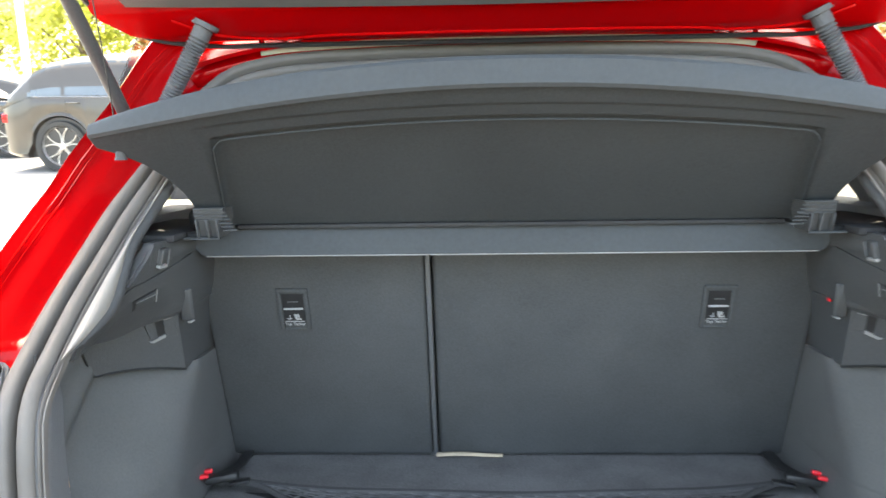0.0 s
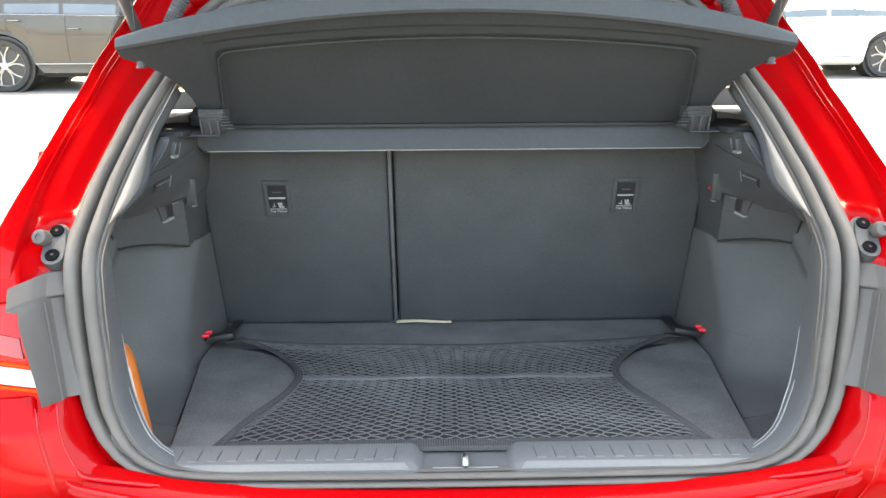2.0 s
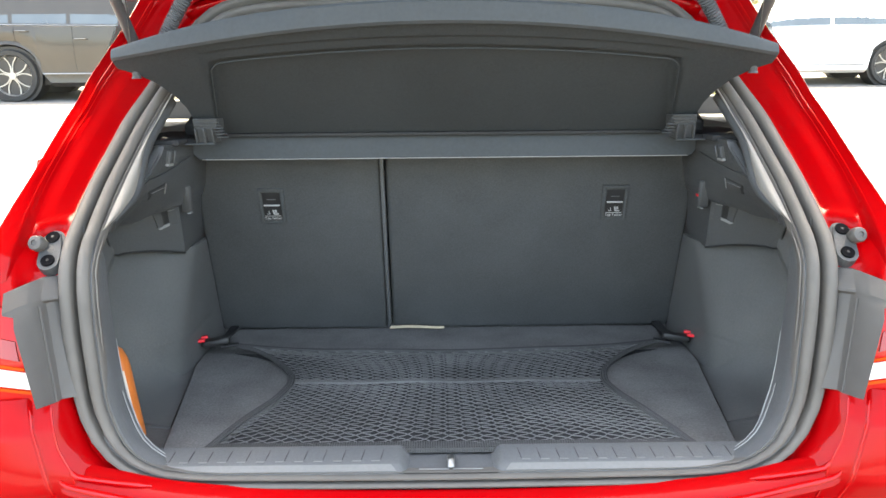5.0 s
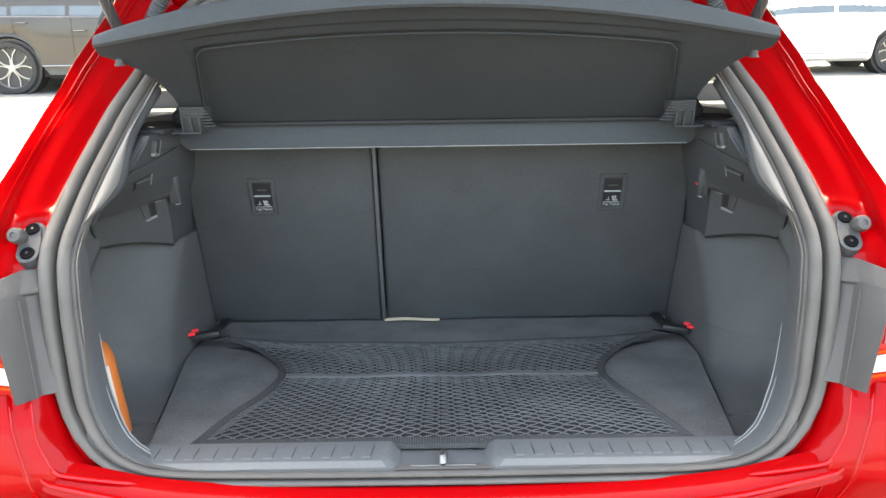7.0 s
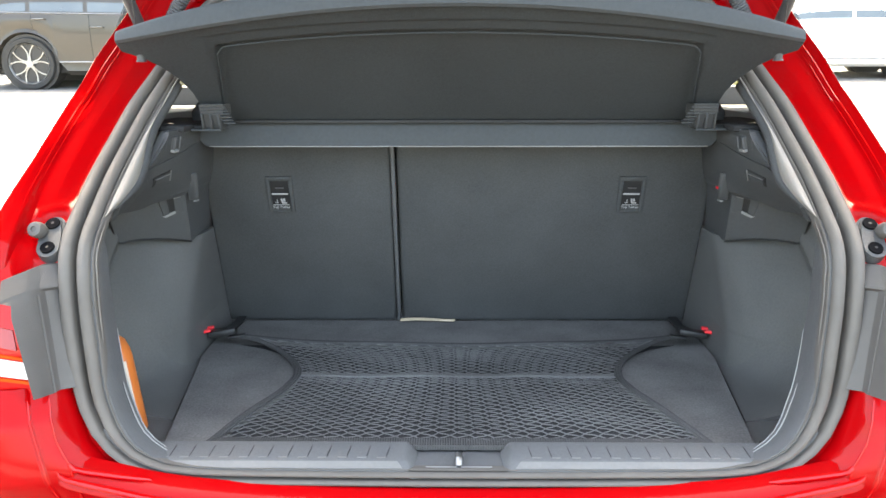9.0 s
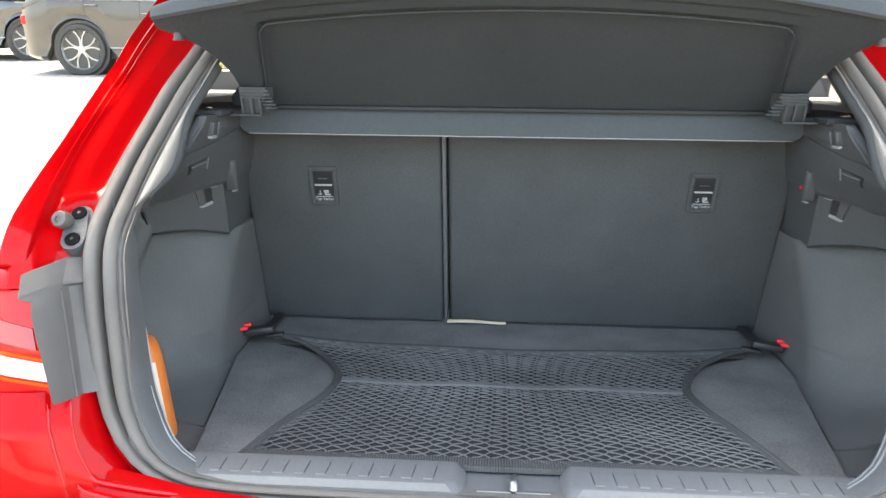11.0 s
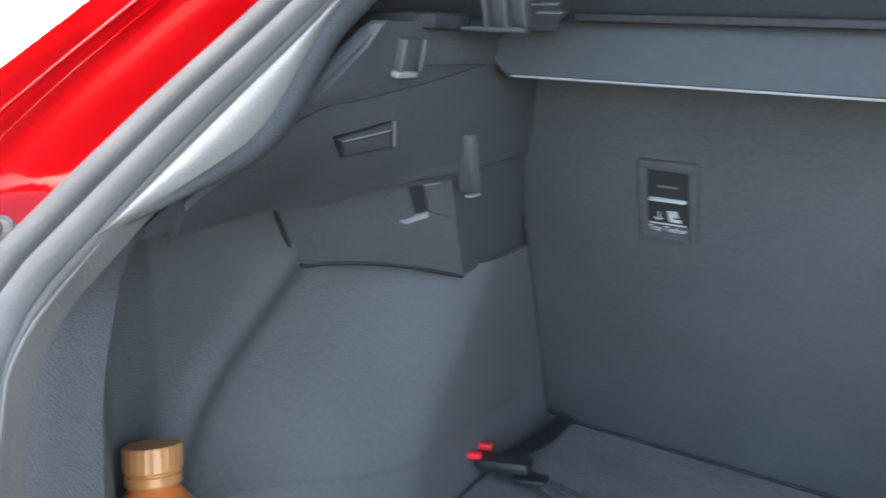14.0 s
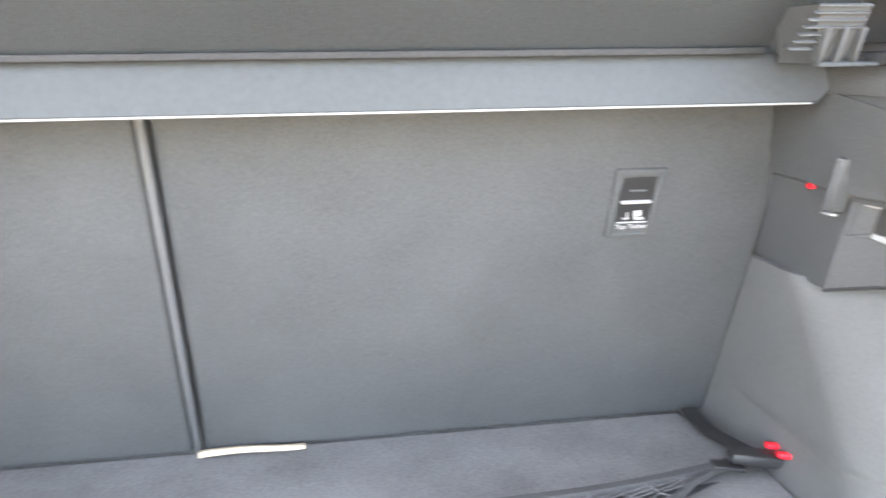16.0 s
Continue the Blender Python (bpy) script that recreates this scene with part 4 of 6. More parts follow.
gap_strip = part("seat_gap_light", bm, CREAM, red_car, "cream strip standing for light through the gap under the seat back", CAR)

# ---- pillar buffers ----
for s in (-1, 1):
    bm = bmesh.new()
    ring = []
    a, b = Vector((-0.525, 0.031, 0.937)), Vector((-0.522, 0.004, 0.911))
    n = opening_normal(0.925)
    axis = (b - a).normalized()
    side = axis.cross(n).normalized()
    outline = []
    for k in range(10):
        t = math.pi * k / 9
        outline.append(a - axis * 0.0140 * math.sin(t) + side * 0.0140 * math.cos(t))
    for k in range(10):
        t = math.pi * k / 9
        outline.append(b + axis * 0.0140 * math.sin(t) - side * 0.0140 * math.cos(t))
    outline = [Vector((-s * q.x, q.y, q.z)) for q in outline]
    nn = Vector((0, n.y, n.z))
    plate(bm, [q + nn * 0.004 for q in outline], 0.030, -nn)
    front = [e for e in bm.edges if all((v.co - outline[0]).dot(nn) > 0.0035 for v in e.verts)]
    bmesh.ops.bevel(bm, geom=front, offset=0.0040, segments=3, affect="EDGES")
    buf = part("buffer_bracket", bm, PLASTIC, red_car, "dark grey plastic tailgate buffer bracket", CAR)
    for q in (a, b):
        bm = bmesh.new()
        c = Vector((-s * q.x, q.y, q.z)) + nn * 0.0045
        turn = nn.to_track_quat("Z", "Y").to_matrix().to_4x4()
        # flush black disc carries the shade that a sunken screw well would have
        cylinder(bm, 0.0092, 0.0088, 0.003, Matrix.Translation(c) @ turn, 20)
        part("screw_well_shade", bm, WELLSHADE, buf, "", CAR)
        bm = bmesh.new()
        cylinder(bm, 0.0024, 0.0020, 0.0042, Matrix.Translation(c) @ turn, 6)
        part("screw", bm, BLACK, buf, "dark screw", CAR)
    bm = bmesh.new()
    c = Vector((s * 0.536, 0.019, 0.932))
    direction = Vector((s * 0.06, -0.94, 0.33)).normalized()
    turn = direction.to_track_quat("Z", "Y").to_matrix().to_4x4()
    rings = [[c + turn @ Vector((r * math.cos(q), r * math.sin(q), d)) for q in (2 * math.pi * k / 22 for k in range(22))]
             for r, d in ((0.0085, -0.010), (0.0080, 0.001), (0.0078, 0.003), (0.0100, 0.0045), (0.0105, 0.009), (0.0100, 0.016), (0.0085, 0.0185), (0.0040, 0.0195), (0.0034, 0.0175))]
    skin(bm, rings, True, False, True)
    part("buffer_cap", bm, COVER, buf, "rounded grey rubber buffer", CAR)

# ---- parcel shelf ----
shelf = thing("parcel_shelf", CAR @ Vector((0, 0.37, 1.03)), "dark grey moulded parcel shelf propped up behind the rear seats", "shelf")
SLOPE = 0.77


def under(x, y, drop=0.0):
    """A point of the shelf's underside."""
    n = Vector((0, -SLOPE, -1)).normalized()
    return Vector((x, y, 1.166 + SLOPE * (0.194 - y))) + n * drop


def shelf_half(v):
    """Half width of the shelf, from its hinge (0) to its rear edge (1)."""
    return lerp_table(v, [0, 0.22, 0.40, 0.55, 0.70, 0.82, 0.92, 1.0], [0.405, 0.408, 0.412, 0.422, 0.440, 0.462, 0.486, 0.488])


def rear_y(x):
    return 0.122 + 0.066 * (abs(x) / 0.488) ** 2


def shelf_xy(u, v):
    x = shelf_half(v) * u
    return x, 0.350 + (rear_y(x) - 0.350) * v


def panel_side(y):
    return 0.346 + 0.214 * (y - 0.193)


def panel_top(x):
    return 0.169 + 0.024 * (abs(x) / 0.346) ** 2


def recess(x, y):
    """Depth of the panel pressed into the underside."""
    edge = smooth(panel_side(y) + 0.005, panel_side(y) - 0.005, abs(x)) * smooth(panel_top(x) - 0.004, panel_top(x) + 0.005, y)
    lip = smooth(panel_top(x) - 0.022, panel_top(x) - 0.017, y) * smooth(0.365, 0.355, abs(x)) * (1 - edge)
    return -0.012 * edge - 0.0025 * lip * smooth(panel_side(y) + 0.03, panel_side(y), abs(x))


us = sorted({*span(-1, 1, 41), *span(-0.96, -0.76, 30), *span(0.76, 0.96, 30)})
vs = sorted({*span(0, 1, 31), *span(0.70, 0.94, 30), *span(0, 0.06, 5)})
bm = bmesh.new()
surface(bm, lambda u, v: under(*shelf_xy(u, v), recess(*shelf_xy(u, v))), us, vs, 0.022, (0, SLOPE * 0.6, 1))
part("board", bm, SHELFMAT, shelf, "", CAR)
outline = [(-panel_side(y), y) for y in span(0.338, 0.205, 8)] + [(-0.343, 0.198), (-0.336, 0.1925)] + [(x, panel_top(x)) for x in span(-0.325, 0.325, 30)] + [(0.336, 0.1925), (0.343, 0.198)] + [(panel_side(y), y) for y in span(0.205, 0.338, 8)]
bm = bmesh.new()
tube(bm, [under(x, y, 0.0002) for x, y in outline], 0.0013, 8)
part("panel_bead", bm, SHELFMAT, shelf, "raised rim of the pressed panel", CAR)
bm = bmesh.new()
rings = []
for u in span(-1, 1, 61):
    x, y = shelf_xy(u, 1.0)
    p = under(x, y)
    lo = -0.004 + 0.006 * abs(u) ** 6
    hi = 0.028 - 0.010 * abs(u) ** 4
    rings.append([p + Vector((0, 0.006, lo)), p + Vector((0, -0.002, lo - 0.001)), p + Vector((0, -0.006, lo + 0.003)), p + Vector((0, -0.004, hi - 0.004)), p + Vector((0, 0.0, hi)), p + Vector((0, 0.010, hi)), p + Vector((0, 0.012, lo + 0.004))])
skin(bm, rings, True, False, True)
part("rear_edge", bm, SHELFEDGE, shelf, "grey plastic edge of the shelf", CAR)
for s in (-1, 1):
    bm = bmesh.new()
    p = under(s * 0.463, 0.212, 0.0)
    cylinder(bm, 0.0055, 0.0070, 0.012, Matrix.Translation(p + Vector((0, 0.0, 0.002))), 16)
    cylinder(bm, 0.0075, 0.0068, 0.003, Matrix.Translation(p + Vector((0, 0.0, -0.004))), 16)
    part("shelf_peg", bm, PLASTIC, shelf, "", CAR)
    bm = bmesh.new()
    tube(bm, [(s * 0.462, 0.20, 1.185), (s * 0.455, 0.17, 1.25), (s * 0.452, 0.13, 1.36), (s * 0.45, 0.08, 1.52)], 0.0008, 6)
    part("shelf_cord", bm, BLACK, shelf, "thin cord holding the shelf up", CAR)

# front bar of the shelf
bm = bmesh.new()
rings = []
for x in sorted({*span(-0.434, -0.415, 6), *span(-0.415, 0.415, 30), *span(0.415, 0.434, 6)}):
    k = smooth(0.436, 0.418, abs(x))
    top, up = 1.050 - 0.006 * (1 - k), 0.014 * (1 - k)
    rings.append([Vector((x, 0.357, 1.010 + up)), Vector((x, 0.3545, 1.013 + up)), Vector((x, 0.3575, 1.030)), Vector((x, 0.3600, top - 0.005)), Vector((x, 0.3640, top)), Vector((x, 0.44, top)), Vector((x, 0.44, 1.012 + up)), Vector((x, 0.37, 1.009 + up))])
skin(bm, rings, True, False, True)
part("front_bar", bm, SHELFEDGE, shelf, "grey plastic front bar of the shelf", CAR)
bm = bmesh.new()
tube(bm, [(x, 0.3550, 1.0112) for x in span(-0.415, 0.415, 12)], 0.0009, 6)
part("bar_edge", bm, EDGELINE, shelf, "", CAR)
bm = bmesh.new()
box(bm, (0.735, 0.030, 0.005), pose(0, 0.364, 1.0525), 0.001)
part("hinge_strip", bm, NETBACK, shelf, "", CAR)
for s in (-1, 1):
    bm = bmesh.new()
    # ribbed hinge bracket
    rings = []
    for z, c, w, y in ((1.043, 0.3925, 0.0120, 0.303), (1.048, 0.3920, 0.0130, 0.299), (1.070, 0.3880, 0.0180, 0.289), (1.083, 0.3862, 0.0198, 0.283)):
        rings.append([Vector((s * c - w, y, z)), Vector((s * c + w, y, z)), Vector((s * c + w, y + 0.05, z)), Vector((s * c - w, y + 0.05, z))])
    skin(bm, rings, True, False, True)
    bracket = part("hinge_bracket", bm, PLASTIC, shelf, "grey ribbed hinge bracket", CAR)
    for x, w in ((0.4035, 0.0030), (0.3895, 0.0035), (0.3765, 0.0030)):
        bm = bmesh.new()
        box(bm, (w, 0.012, 0.026), pose(s * x, 0.293, 1.057, 22), 0.001, 1)
        part("bracket_rib", bm, PLASTIC, bracket, "", CAR)
    bm = bmesh.new()
    box(bm, (0.048, 0.010, 0.0035), pose(s * 0.400, 0.298, 1.0425), 0.001, 1)
    part("bracket_foot", bm, SHELFEDGE, bracket, "", CAR)
    for i in range(7):
        bm = bmesh.new()
        inner = 0.366 - 0.0022 * i
        box(bm, (0.405 - inner if i < 4 else 0.018, 0.004, 0.0014), pose(s * ((0.405 + inner) / 2 if i < 4 else inner + 0.009), 0.2825 + 0.0022 * i, 1.0825 - 0.0048 * i, 25), 0.0004, 1)
        part("grip_line", bm, PLASTIC, bracket, "", CAR)
    bm = bmesh.new()
    tube(bm, [(s * 0.40, 0.310, 1.046), (s * 0.46, 0.320, 1.044)], 0.005, 10)
    part("hinge_pin", bm, BLACK, shelf, "", CAR)

# ---- luggage net ----
net = thing("luggage_net", CAR @ Vector((0, 0.2, 0.645)), "grey elastic luggage net stretched over the boot floor", "net")
NET_V, NET_W = [0.0, 0.02, 0.05, 0.08, 0.12, 0.15, 0.18, 0.20, 0.22, 0.24, 0.26, 0.28, 0.31, 0.34, 0.37, 0.40, 0.425], [0.335, 0.328, 0.317, 0.306, 0.291, 0.280, 0.271, 0.2665, 0.2635, 0.2625, 0.2635, 0.267, 0.278, 0.294, 0.319, 0.360, 0.415]


def net_xy(u, y):
    w = lerp_table(y, NET_V, NET_W)
    sag = 0.020 * (1 - u * u) * smooth(0.30, 0.425, y)
    return Vector((u * w, y - sag, 0.6465 + 0.004 * smooth(0.25, 0.20, y) * smooth(0.0, 0.06, y) + 0.0025 * math.sin(9 * u + 40 * y) * 0.4 + 0.010 * smooth(0.33, 0.425, y) * abs(u) ** 3))


bm = bmesh.new()
ROWS, COLS = 30, 13
Y0, Y1 = 0.004, 0.424
def strand(points, r):
    tube(bm, points, r, 4, False)
for k in range(-ROWS, 2 * COLS + ROWS + 1):
    for sign in (1, -1):
        pts = []
        for j in range(3 * ROWS + 1):
            c = k + sign * j / 3
            u = c / COLS - 1
            if -1.0001 <= u <= 1.0001:
                y = Y0 + (Y1 - Y0) * j / (3 * ROWS)
                p = net_xy(u, y)
                p.x += 0.0004 * math.sin(j * 2.0944 + k * 2.4)
                p.z += 0.0010 * math.cos(j * 2.0944) * sign
                p.y += 0.0005 * math.sin(j * 1.1 + k * 1.3)
                pts.append(p)
            elif pts:
                break
        if len(pts) > 1:
            strand(pts, 0.00092)
mesh = part("mesh", bm, CORD, net, "grey knitted elastic mesh", CAR)
mesh["kind"] = "stuff"
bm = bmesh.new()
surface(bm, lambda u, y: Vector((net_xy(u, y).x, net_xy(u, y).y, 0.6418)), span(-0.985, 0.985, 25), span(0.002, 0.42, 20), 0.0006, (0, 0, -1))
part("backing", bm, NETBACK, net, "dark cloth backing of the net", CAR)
for s in (-1, 1):
    bm = bmesh.new()
    line = [net_xy(s * 1.0, y) for y in span(0.0, 0.42, 40)]
    for off in (-0.004, 0.0, 0.004):
        tube(bm, [p + Vector((s * off, 0, 0.002 - abs(off) * 0.2)) for p in line], 0.0024, 6)
    part("side_cord", bm, BAND, net, "thick bound cord along the net's edge", CAR)
bm = bmesh.new()
ys = span(-0.97, 0.97, 60)
rings = []
for u in ys:
    p = net_xy(u, 0.247)
    rings.append([p + Vector((0, -0.006, 0.001)), p + Vector((0, -0.005, 0.004)), p + Vector((0, 0.006, 0.004)), p + Vector((0, 0.007, 0.001))])
skin(bm, rings, True, False, True)
part("middle_band", bm, CORD, net, "woven band across the net", CAR)
bm = bmesh.new()
rings = []
for i, u in enumerate(span(-1.0, 1.0, 401)):
    rib = 0.0007 if i % 2 else 0.0
    p = Vector((u * 0.335, 0.005, 0.646))
    rings.append([p + Vector((0, -0.012 - rib, -0.003)), p + Vector((0, -0.010 - rib, 0.0025 + rib)), p + Vector((0, 0.012, 0.0025 + rib)), p + Vector((0, 0.013, -0.003))])
skin(bm, rings, True, False, True)
part("front_band", bm, BAND, net, "ribbed woven hem", CAR)
bm = bmesh.new()
rings = []
for u in span(-1.0, 1.0, 60):
    p = net_xy(u, 0.424)
    rings.append([p + Vector((0, -0.005, -0.001)), p + Vector((0, -0.004, 0.004)), p + Vector((0, 0.005, 0.004)), p + Vector((0, 0.006, -0.001))])
skin(bm, rings, True, False, True)
part("rear_band", bm, BAND, net, "ribbed woven hem", CAR)
for s in (-1, 1):
    bm = bmesh.new()
    box(bm, (0.050, 0.022, 0.012), pose(s * 0.430, 0.416, 0.667, 0, 8 * s, -8 * s), 0.004)
    box(bm, (0.03, 0.016, 0.004), pose(s * 0.404, 0.416, 0.660, 0, 8 * s, -8 * s), 0.001)
    buckle = part("buckle", bm, BLACK, net, "black plastic buckle", CAR)
    for dy in (-0.008, 0.009):
        bm = bmesh.new()
        box(bm, (0.028, 0.008, 0.006), pose(s * 0.461, 0.412 + dy * 1.2, 0.672, 0, 8 * s, -8 * s), 0.002)
        part("release_prong", bm, REDPL, buckle, "red release prong", CAR)
    bm = bmesh.new()
    way = spline([(s * 0.435, 0.425, 0.664), (s * 0.433, 0.47, 0.655), (s * 0.430, 0.51, 0.650), (s * 0.430, 0.556, 0.652)], 0.02)
    skin(bm, [[p + Vector((-0.009, 0, 0)), p + Vector((0.009, 0, 0.001)), p + Vector((0.009, 0, 0.003)), p + Vector((-0.009, 0, 0.0025))] for p in way], True, False, True)
    part("strap", bm, BLACK, net, "", CAR)

# ---- bottle ----
bottle = thing("bottle", CAR @ Vector((-0.482, 0.078, 0.604)), "orange bottle with copper cap and white label in side pocket", "bottle")
B = Matrix.Translation((-0.482, 0.078, 0.612)) @ Matrix.Rotation(radians(17), 4, Vector((-0.66, -0.75, 0))) @ pose(0, 0, 0, 0, 0, -30)
PROF = [(0.0, 0.000), (0.036, 0.0), (0.043, 0.004), (0.046, 0.02), (0.046, 0.120), (0.0445, 0.131), (0.037, 0.145), (0.022, 0.156), (0.0150, 0.163), (0.0135, 0.170)]
bm = bmesh.new()
rings = [[B @ Vector((r * math.cos(a), 0.72 * r * math.sin(a) if z < 0.14 else r * lerp_table(z, [0.14, 0.166], [0.75, 1]) * math.sin(a), z)) for a in (2 * math.pi * k / 28 for k in range(28))] for r, z in PROF[1:]]
skin(bm, rings, True, False, True)
part("bottle_body", bm, ORANGE, bottle, "", CAR)
bm = bmesh.new()
cap = [(0.0160, 0.164), (0.0168, 0.1655), (0.0168, 0.1705), (0.0158, 0.171), (0.0158, 0.1725), (0.0172, 0.1735), (0.0172, 0.186), (0.0164, 0.188), (0.0, 0.188)]
rings = []
for r, z in cap[:-1]:
    rings.append([B @ Vector((r * (1 + (0.025 if k % 2 and z > 0.1715 else 0)) * math.cos(a), r * (1 + (0.025 if k % 2 and z > 0.1715 else 0)) * math.sin(a), z)) for k, a in enumerate(2 * math.pi * k / 48 for k in range(48))])
skin(bm, rings, True, False, True)
part("cap", bm, COPPER, bottle, "ridged copper-coloured screw cap", CAR, angle=25)
bm = bmesh.new()
arc = [math.radians(a) for a in range(-100, 1, 10)]
surface(bm, lambda a, z: B @ Vector((0.0472 * math.cos(a), 0.0472 * 0.725 * math.sin(a), z)), arc, span(0.03, 0.114, 6))
lab = part("bottle_label", bm, LABELW, bottle, "white paper label with red print", CAR)
for z, h, a0, a1, mt in ((0.050, 0.012, -70, -10, LABELR), (0.034, 0.004, -65, -12, LABELR), (0.088, 0.014, -95, -55, ORANGE)):
    bm = bmesh.new()
    surface(bm, lambda a, q: B @ Vector((0.0475 * math.cos(a), 0.0475 * 0.725 * math.sin(a), q)), [math.radians(a0 + (a1 - a0) * i / 8) for i in range(9)], span(z, z + h, 3))
    part("print_bar", bm, mt, lab, "", CAR)

# ---- roof edge, tailgate, struts ----
bm = bmesh.new()
rings = []
for i in range(41):
    x = -0.50 + 1.0 * i / 40
    k = (abs(x) / 0.50) ** 3
    zt = 1.300 - 0.045 * k ** 1.2
    rings.append([Vector((x * 0.86, opening_y(zt) - 0.002, zt - 0.010)), Vector((x * 0.88, opening_y(zt) - 0.004, zt + 0.004)), Vector((x * 0.9, opening_y(zt) + 0.012, zt + 0.022)), Vector((x * 0.94, opening_y(zt) + 0.04, zt + 0.030)),
                  Vector((x * 1.10, 0.56, 1.395 - 0.075 * k)), Vector((x * 1.16, 0.9, 1.425 - 0.085 * k)), Vector((x * 1.16, 1.4, 1.44 - 0.08 * k)), Vector((x * 1.10, 1.95, 1.41 - 0.06 * k))])
skin(bm, rings, False)
ob = part("roof", bm, RED, red_car, "", CAR)
mod = ob.modifiers.new("thickness", "SOLIDIFY")
mod.thickness, mod.offset = 0.004, -1
bm = bmesh.new()
surface(bm, lambda x, y: Vector((x, y, lerp_table(y, [0.44, 0.56, 0.9, 1.4, 1.95], [1.275, 1.36, 1.40, 1.41, 1.38]) - 0.05 * (abs(x) / 0.5) ** 3)), span(-0.5, 0.5, 15), span(0.44, 1.93, 10), 0.006, (0, 0, 1))
part("headliner", bm, LINER, red_car, "", CAR)
# pale lining between seal and headliner
bm = bmesh.new()
arch = [p for p in loop if p.z > 1.20]
arch = sorted(arch, key=lambda p: p.x)
rings = []
for p in arch:
    n = opening_normal(p.z)
    rings.append([p + n * 0.002 + Vector((0, 0.004, -0.014)), p + Vector((0, 0.02, -0.022)), p + Vector((0, 0.06, -0.010)), p + Vector((0, 0.12, 0.03))])
skin(bm, rings, False)
part("rear_header_trim", bm, PLASTIC, red_car, "dark header trim above the boot opening", CAR)
# pale strip added over the opening: light on the seal's outer bead, as colour
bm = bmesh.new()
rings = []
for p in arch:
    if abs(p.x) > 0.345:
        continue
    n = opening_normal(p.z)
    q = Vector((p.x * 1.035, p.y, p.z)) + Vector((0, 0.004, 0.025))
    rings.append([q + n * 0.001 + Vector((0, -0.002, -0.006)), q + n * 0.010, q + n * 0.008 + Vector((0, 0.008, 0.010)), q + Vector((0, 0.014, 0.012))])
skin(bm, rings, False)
part("seal_bead_light", bm, PALE, red_car, "pale strip standing for light on the upper seal bead", CAR)

gate = thing("tailgate", CAR @ Vector((0, 0.41, 1.31)), "red tailgate raised above the boot, seen from its inner side", "tailgate")
G0, GDIR = Vector((0, 0.392, 1.302)), Vector((0, -0.80, 0.60)).normalized()
GN = Vector((0, -0.60, -0.80)).normalized()


def gate_point(x, d, out=0.0):
    return G0 + GDIR * d + GN * out + Vector((x, 0, 0))


def gate_half(d):
    return lerp_table(d, [0, 0.01, 0.03, 0.06, 0.10, 0.2, 0.6, 0.85, 1.0], [0.42, 0.465, 0.505, 0.535, 0.552, 0.575, 0.61, 0.63, 0.55])


bm = bmesh.new()
def gate_under(u, d):
    k = max(0.0, abs(u) - 0.0)
    out = lerp_table(d, [0, 0.012, 0.02, 0.028, 0.075, 0.082, 0.09, 1.0], [-0.006, 0.004, 0.006, 0.010, 0.013, 0.008, 0.0, 0.0])
    return gate_point(gate_half(d) * u, d, out)
surface(bm, gate_under, span(-1, 1, 41), [0, 0.006, 0.012, 0.018, 0.024, 0.03, 0.04, 0.05, 0.06, 0.07, 0.076, 0.084, 0.09, 0.2, 0.4, 0.6, 0.8, 0.9, 1.0], 0.04, -GN)
part("gate_shell", bm, RED, gate, "", CAR)
bm = bmesh.new()
surface(bm, lambda u, d: gate_point(gate_half(d) * 0.90 * u, d, 0.014 + 0.01 * (1 - u * u)), span(-1, 1, 21), [0.085, 0.10, 0.14, 0.3, 0.5, 0.75, 0.95], 0.01, -GN)
part("gate_lining", bm, COVER, gate, "grey plastic lining of the tailgate", CAR)
# red strip added between gate and roof to keep the sun out of the gap
bm = bmesh.new()
surface(bm, lambda x, v: Vector((x * (0.46 + 0.05 * v), 0.396 + 0.079 * v, 1.306 + 0.058 * v - 0.045 * (abs(x)) ** 4)), span(-1, 1, 25), span(0, 1, 4), 0.006, (0, -0.5, 1))
part("hinge_gap_blocker", bm, RED, gate, "", CAR)
bm = bmesh.new()
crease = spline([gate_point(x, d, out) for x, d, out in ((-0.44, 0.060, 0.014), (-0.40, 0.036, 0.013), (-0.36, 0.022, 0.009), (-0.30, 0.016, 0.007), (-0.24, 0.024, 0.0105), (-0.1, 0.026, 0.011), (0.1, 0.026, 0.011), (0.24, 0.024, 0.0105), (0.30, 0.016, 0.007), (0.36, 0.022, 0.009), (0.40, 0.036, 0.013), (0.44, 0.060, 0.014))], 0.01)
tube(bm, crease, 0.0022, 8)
part("gate_crease", bm, REDGLINT, gate, "", CAR)
bm = bmesh.new()
rim = [gate_point(gate_half(d) * -1 * 0.995, d, 0.004) for d in (0.30, 0.2, 0.1, 0.06, 0.03, 0.012)] + [gate_point(x, -0.001, 0.002) for x in span(-0.40, 0.40, 20)] + [gate_point(gate_half(d) * 0.995, d, 0.004) for d in (0.012, 0.03, 0.06, 0.1, 0.2, 0.30)]
tube(bm, spline(rim, 0.02), 0.0035, 6)
part("gate_rubber", bm, BLACK, gate, "", CAR)
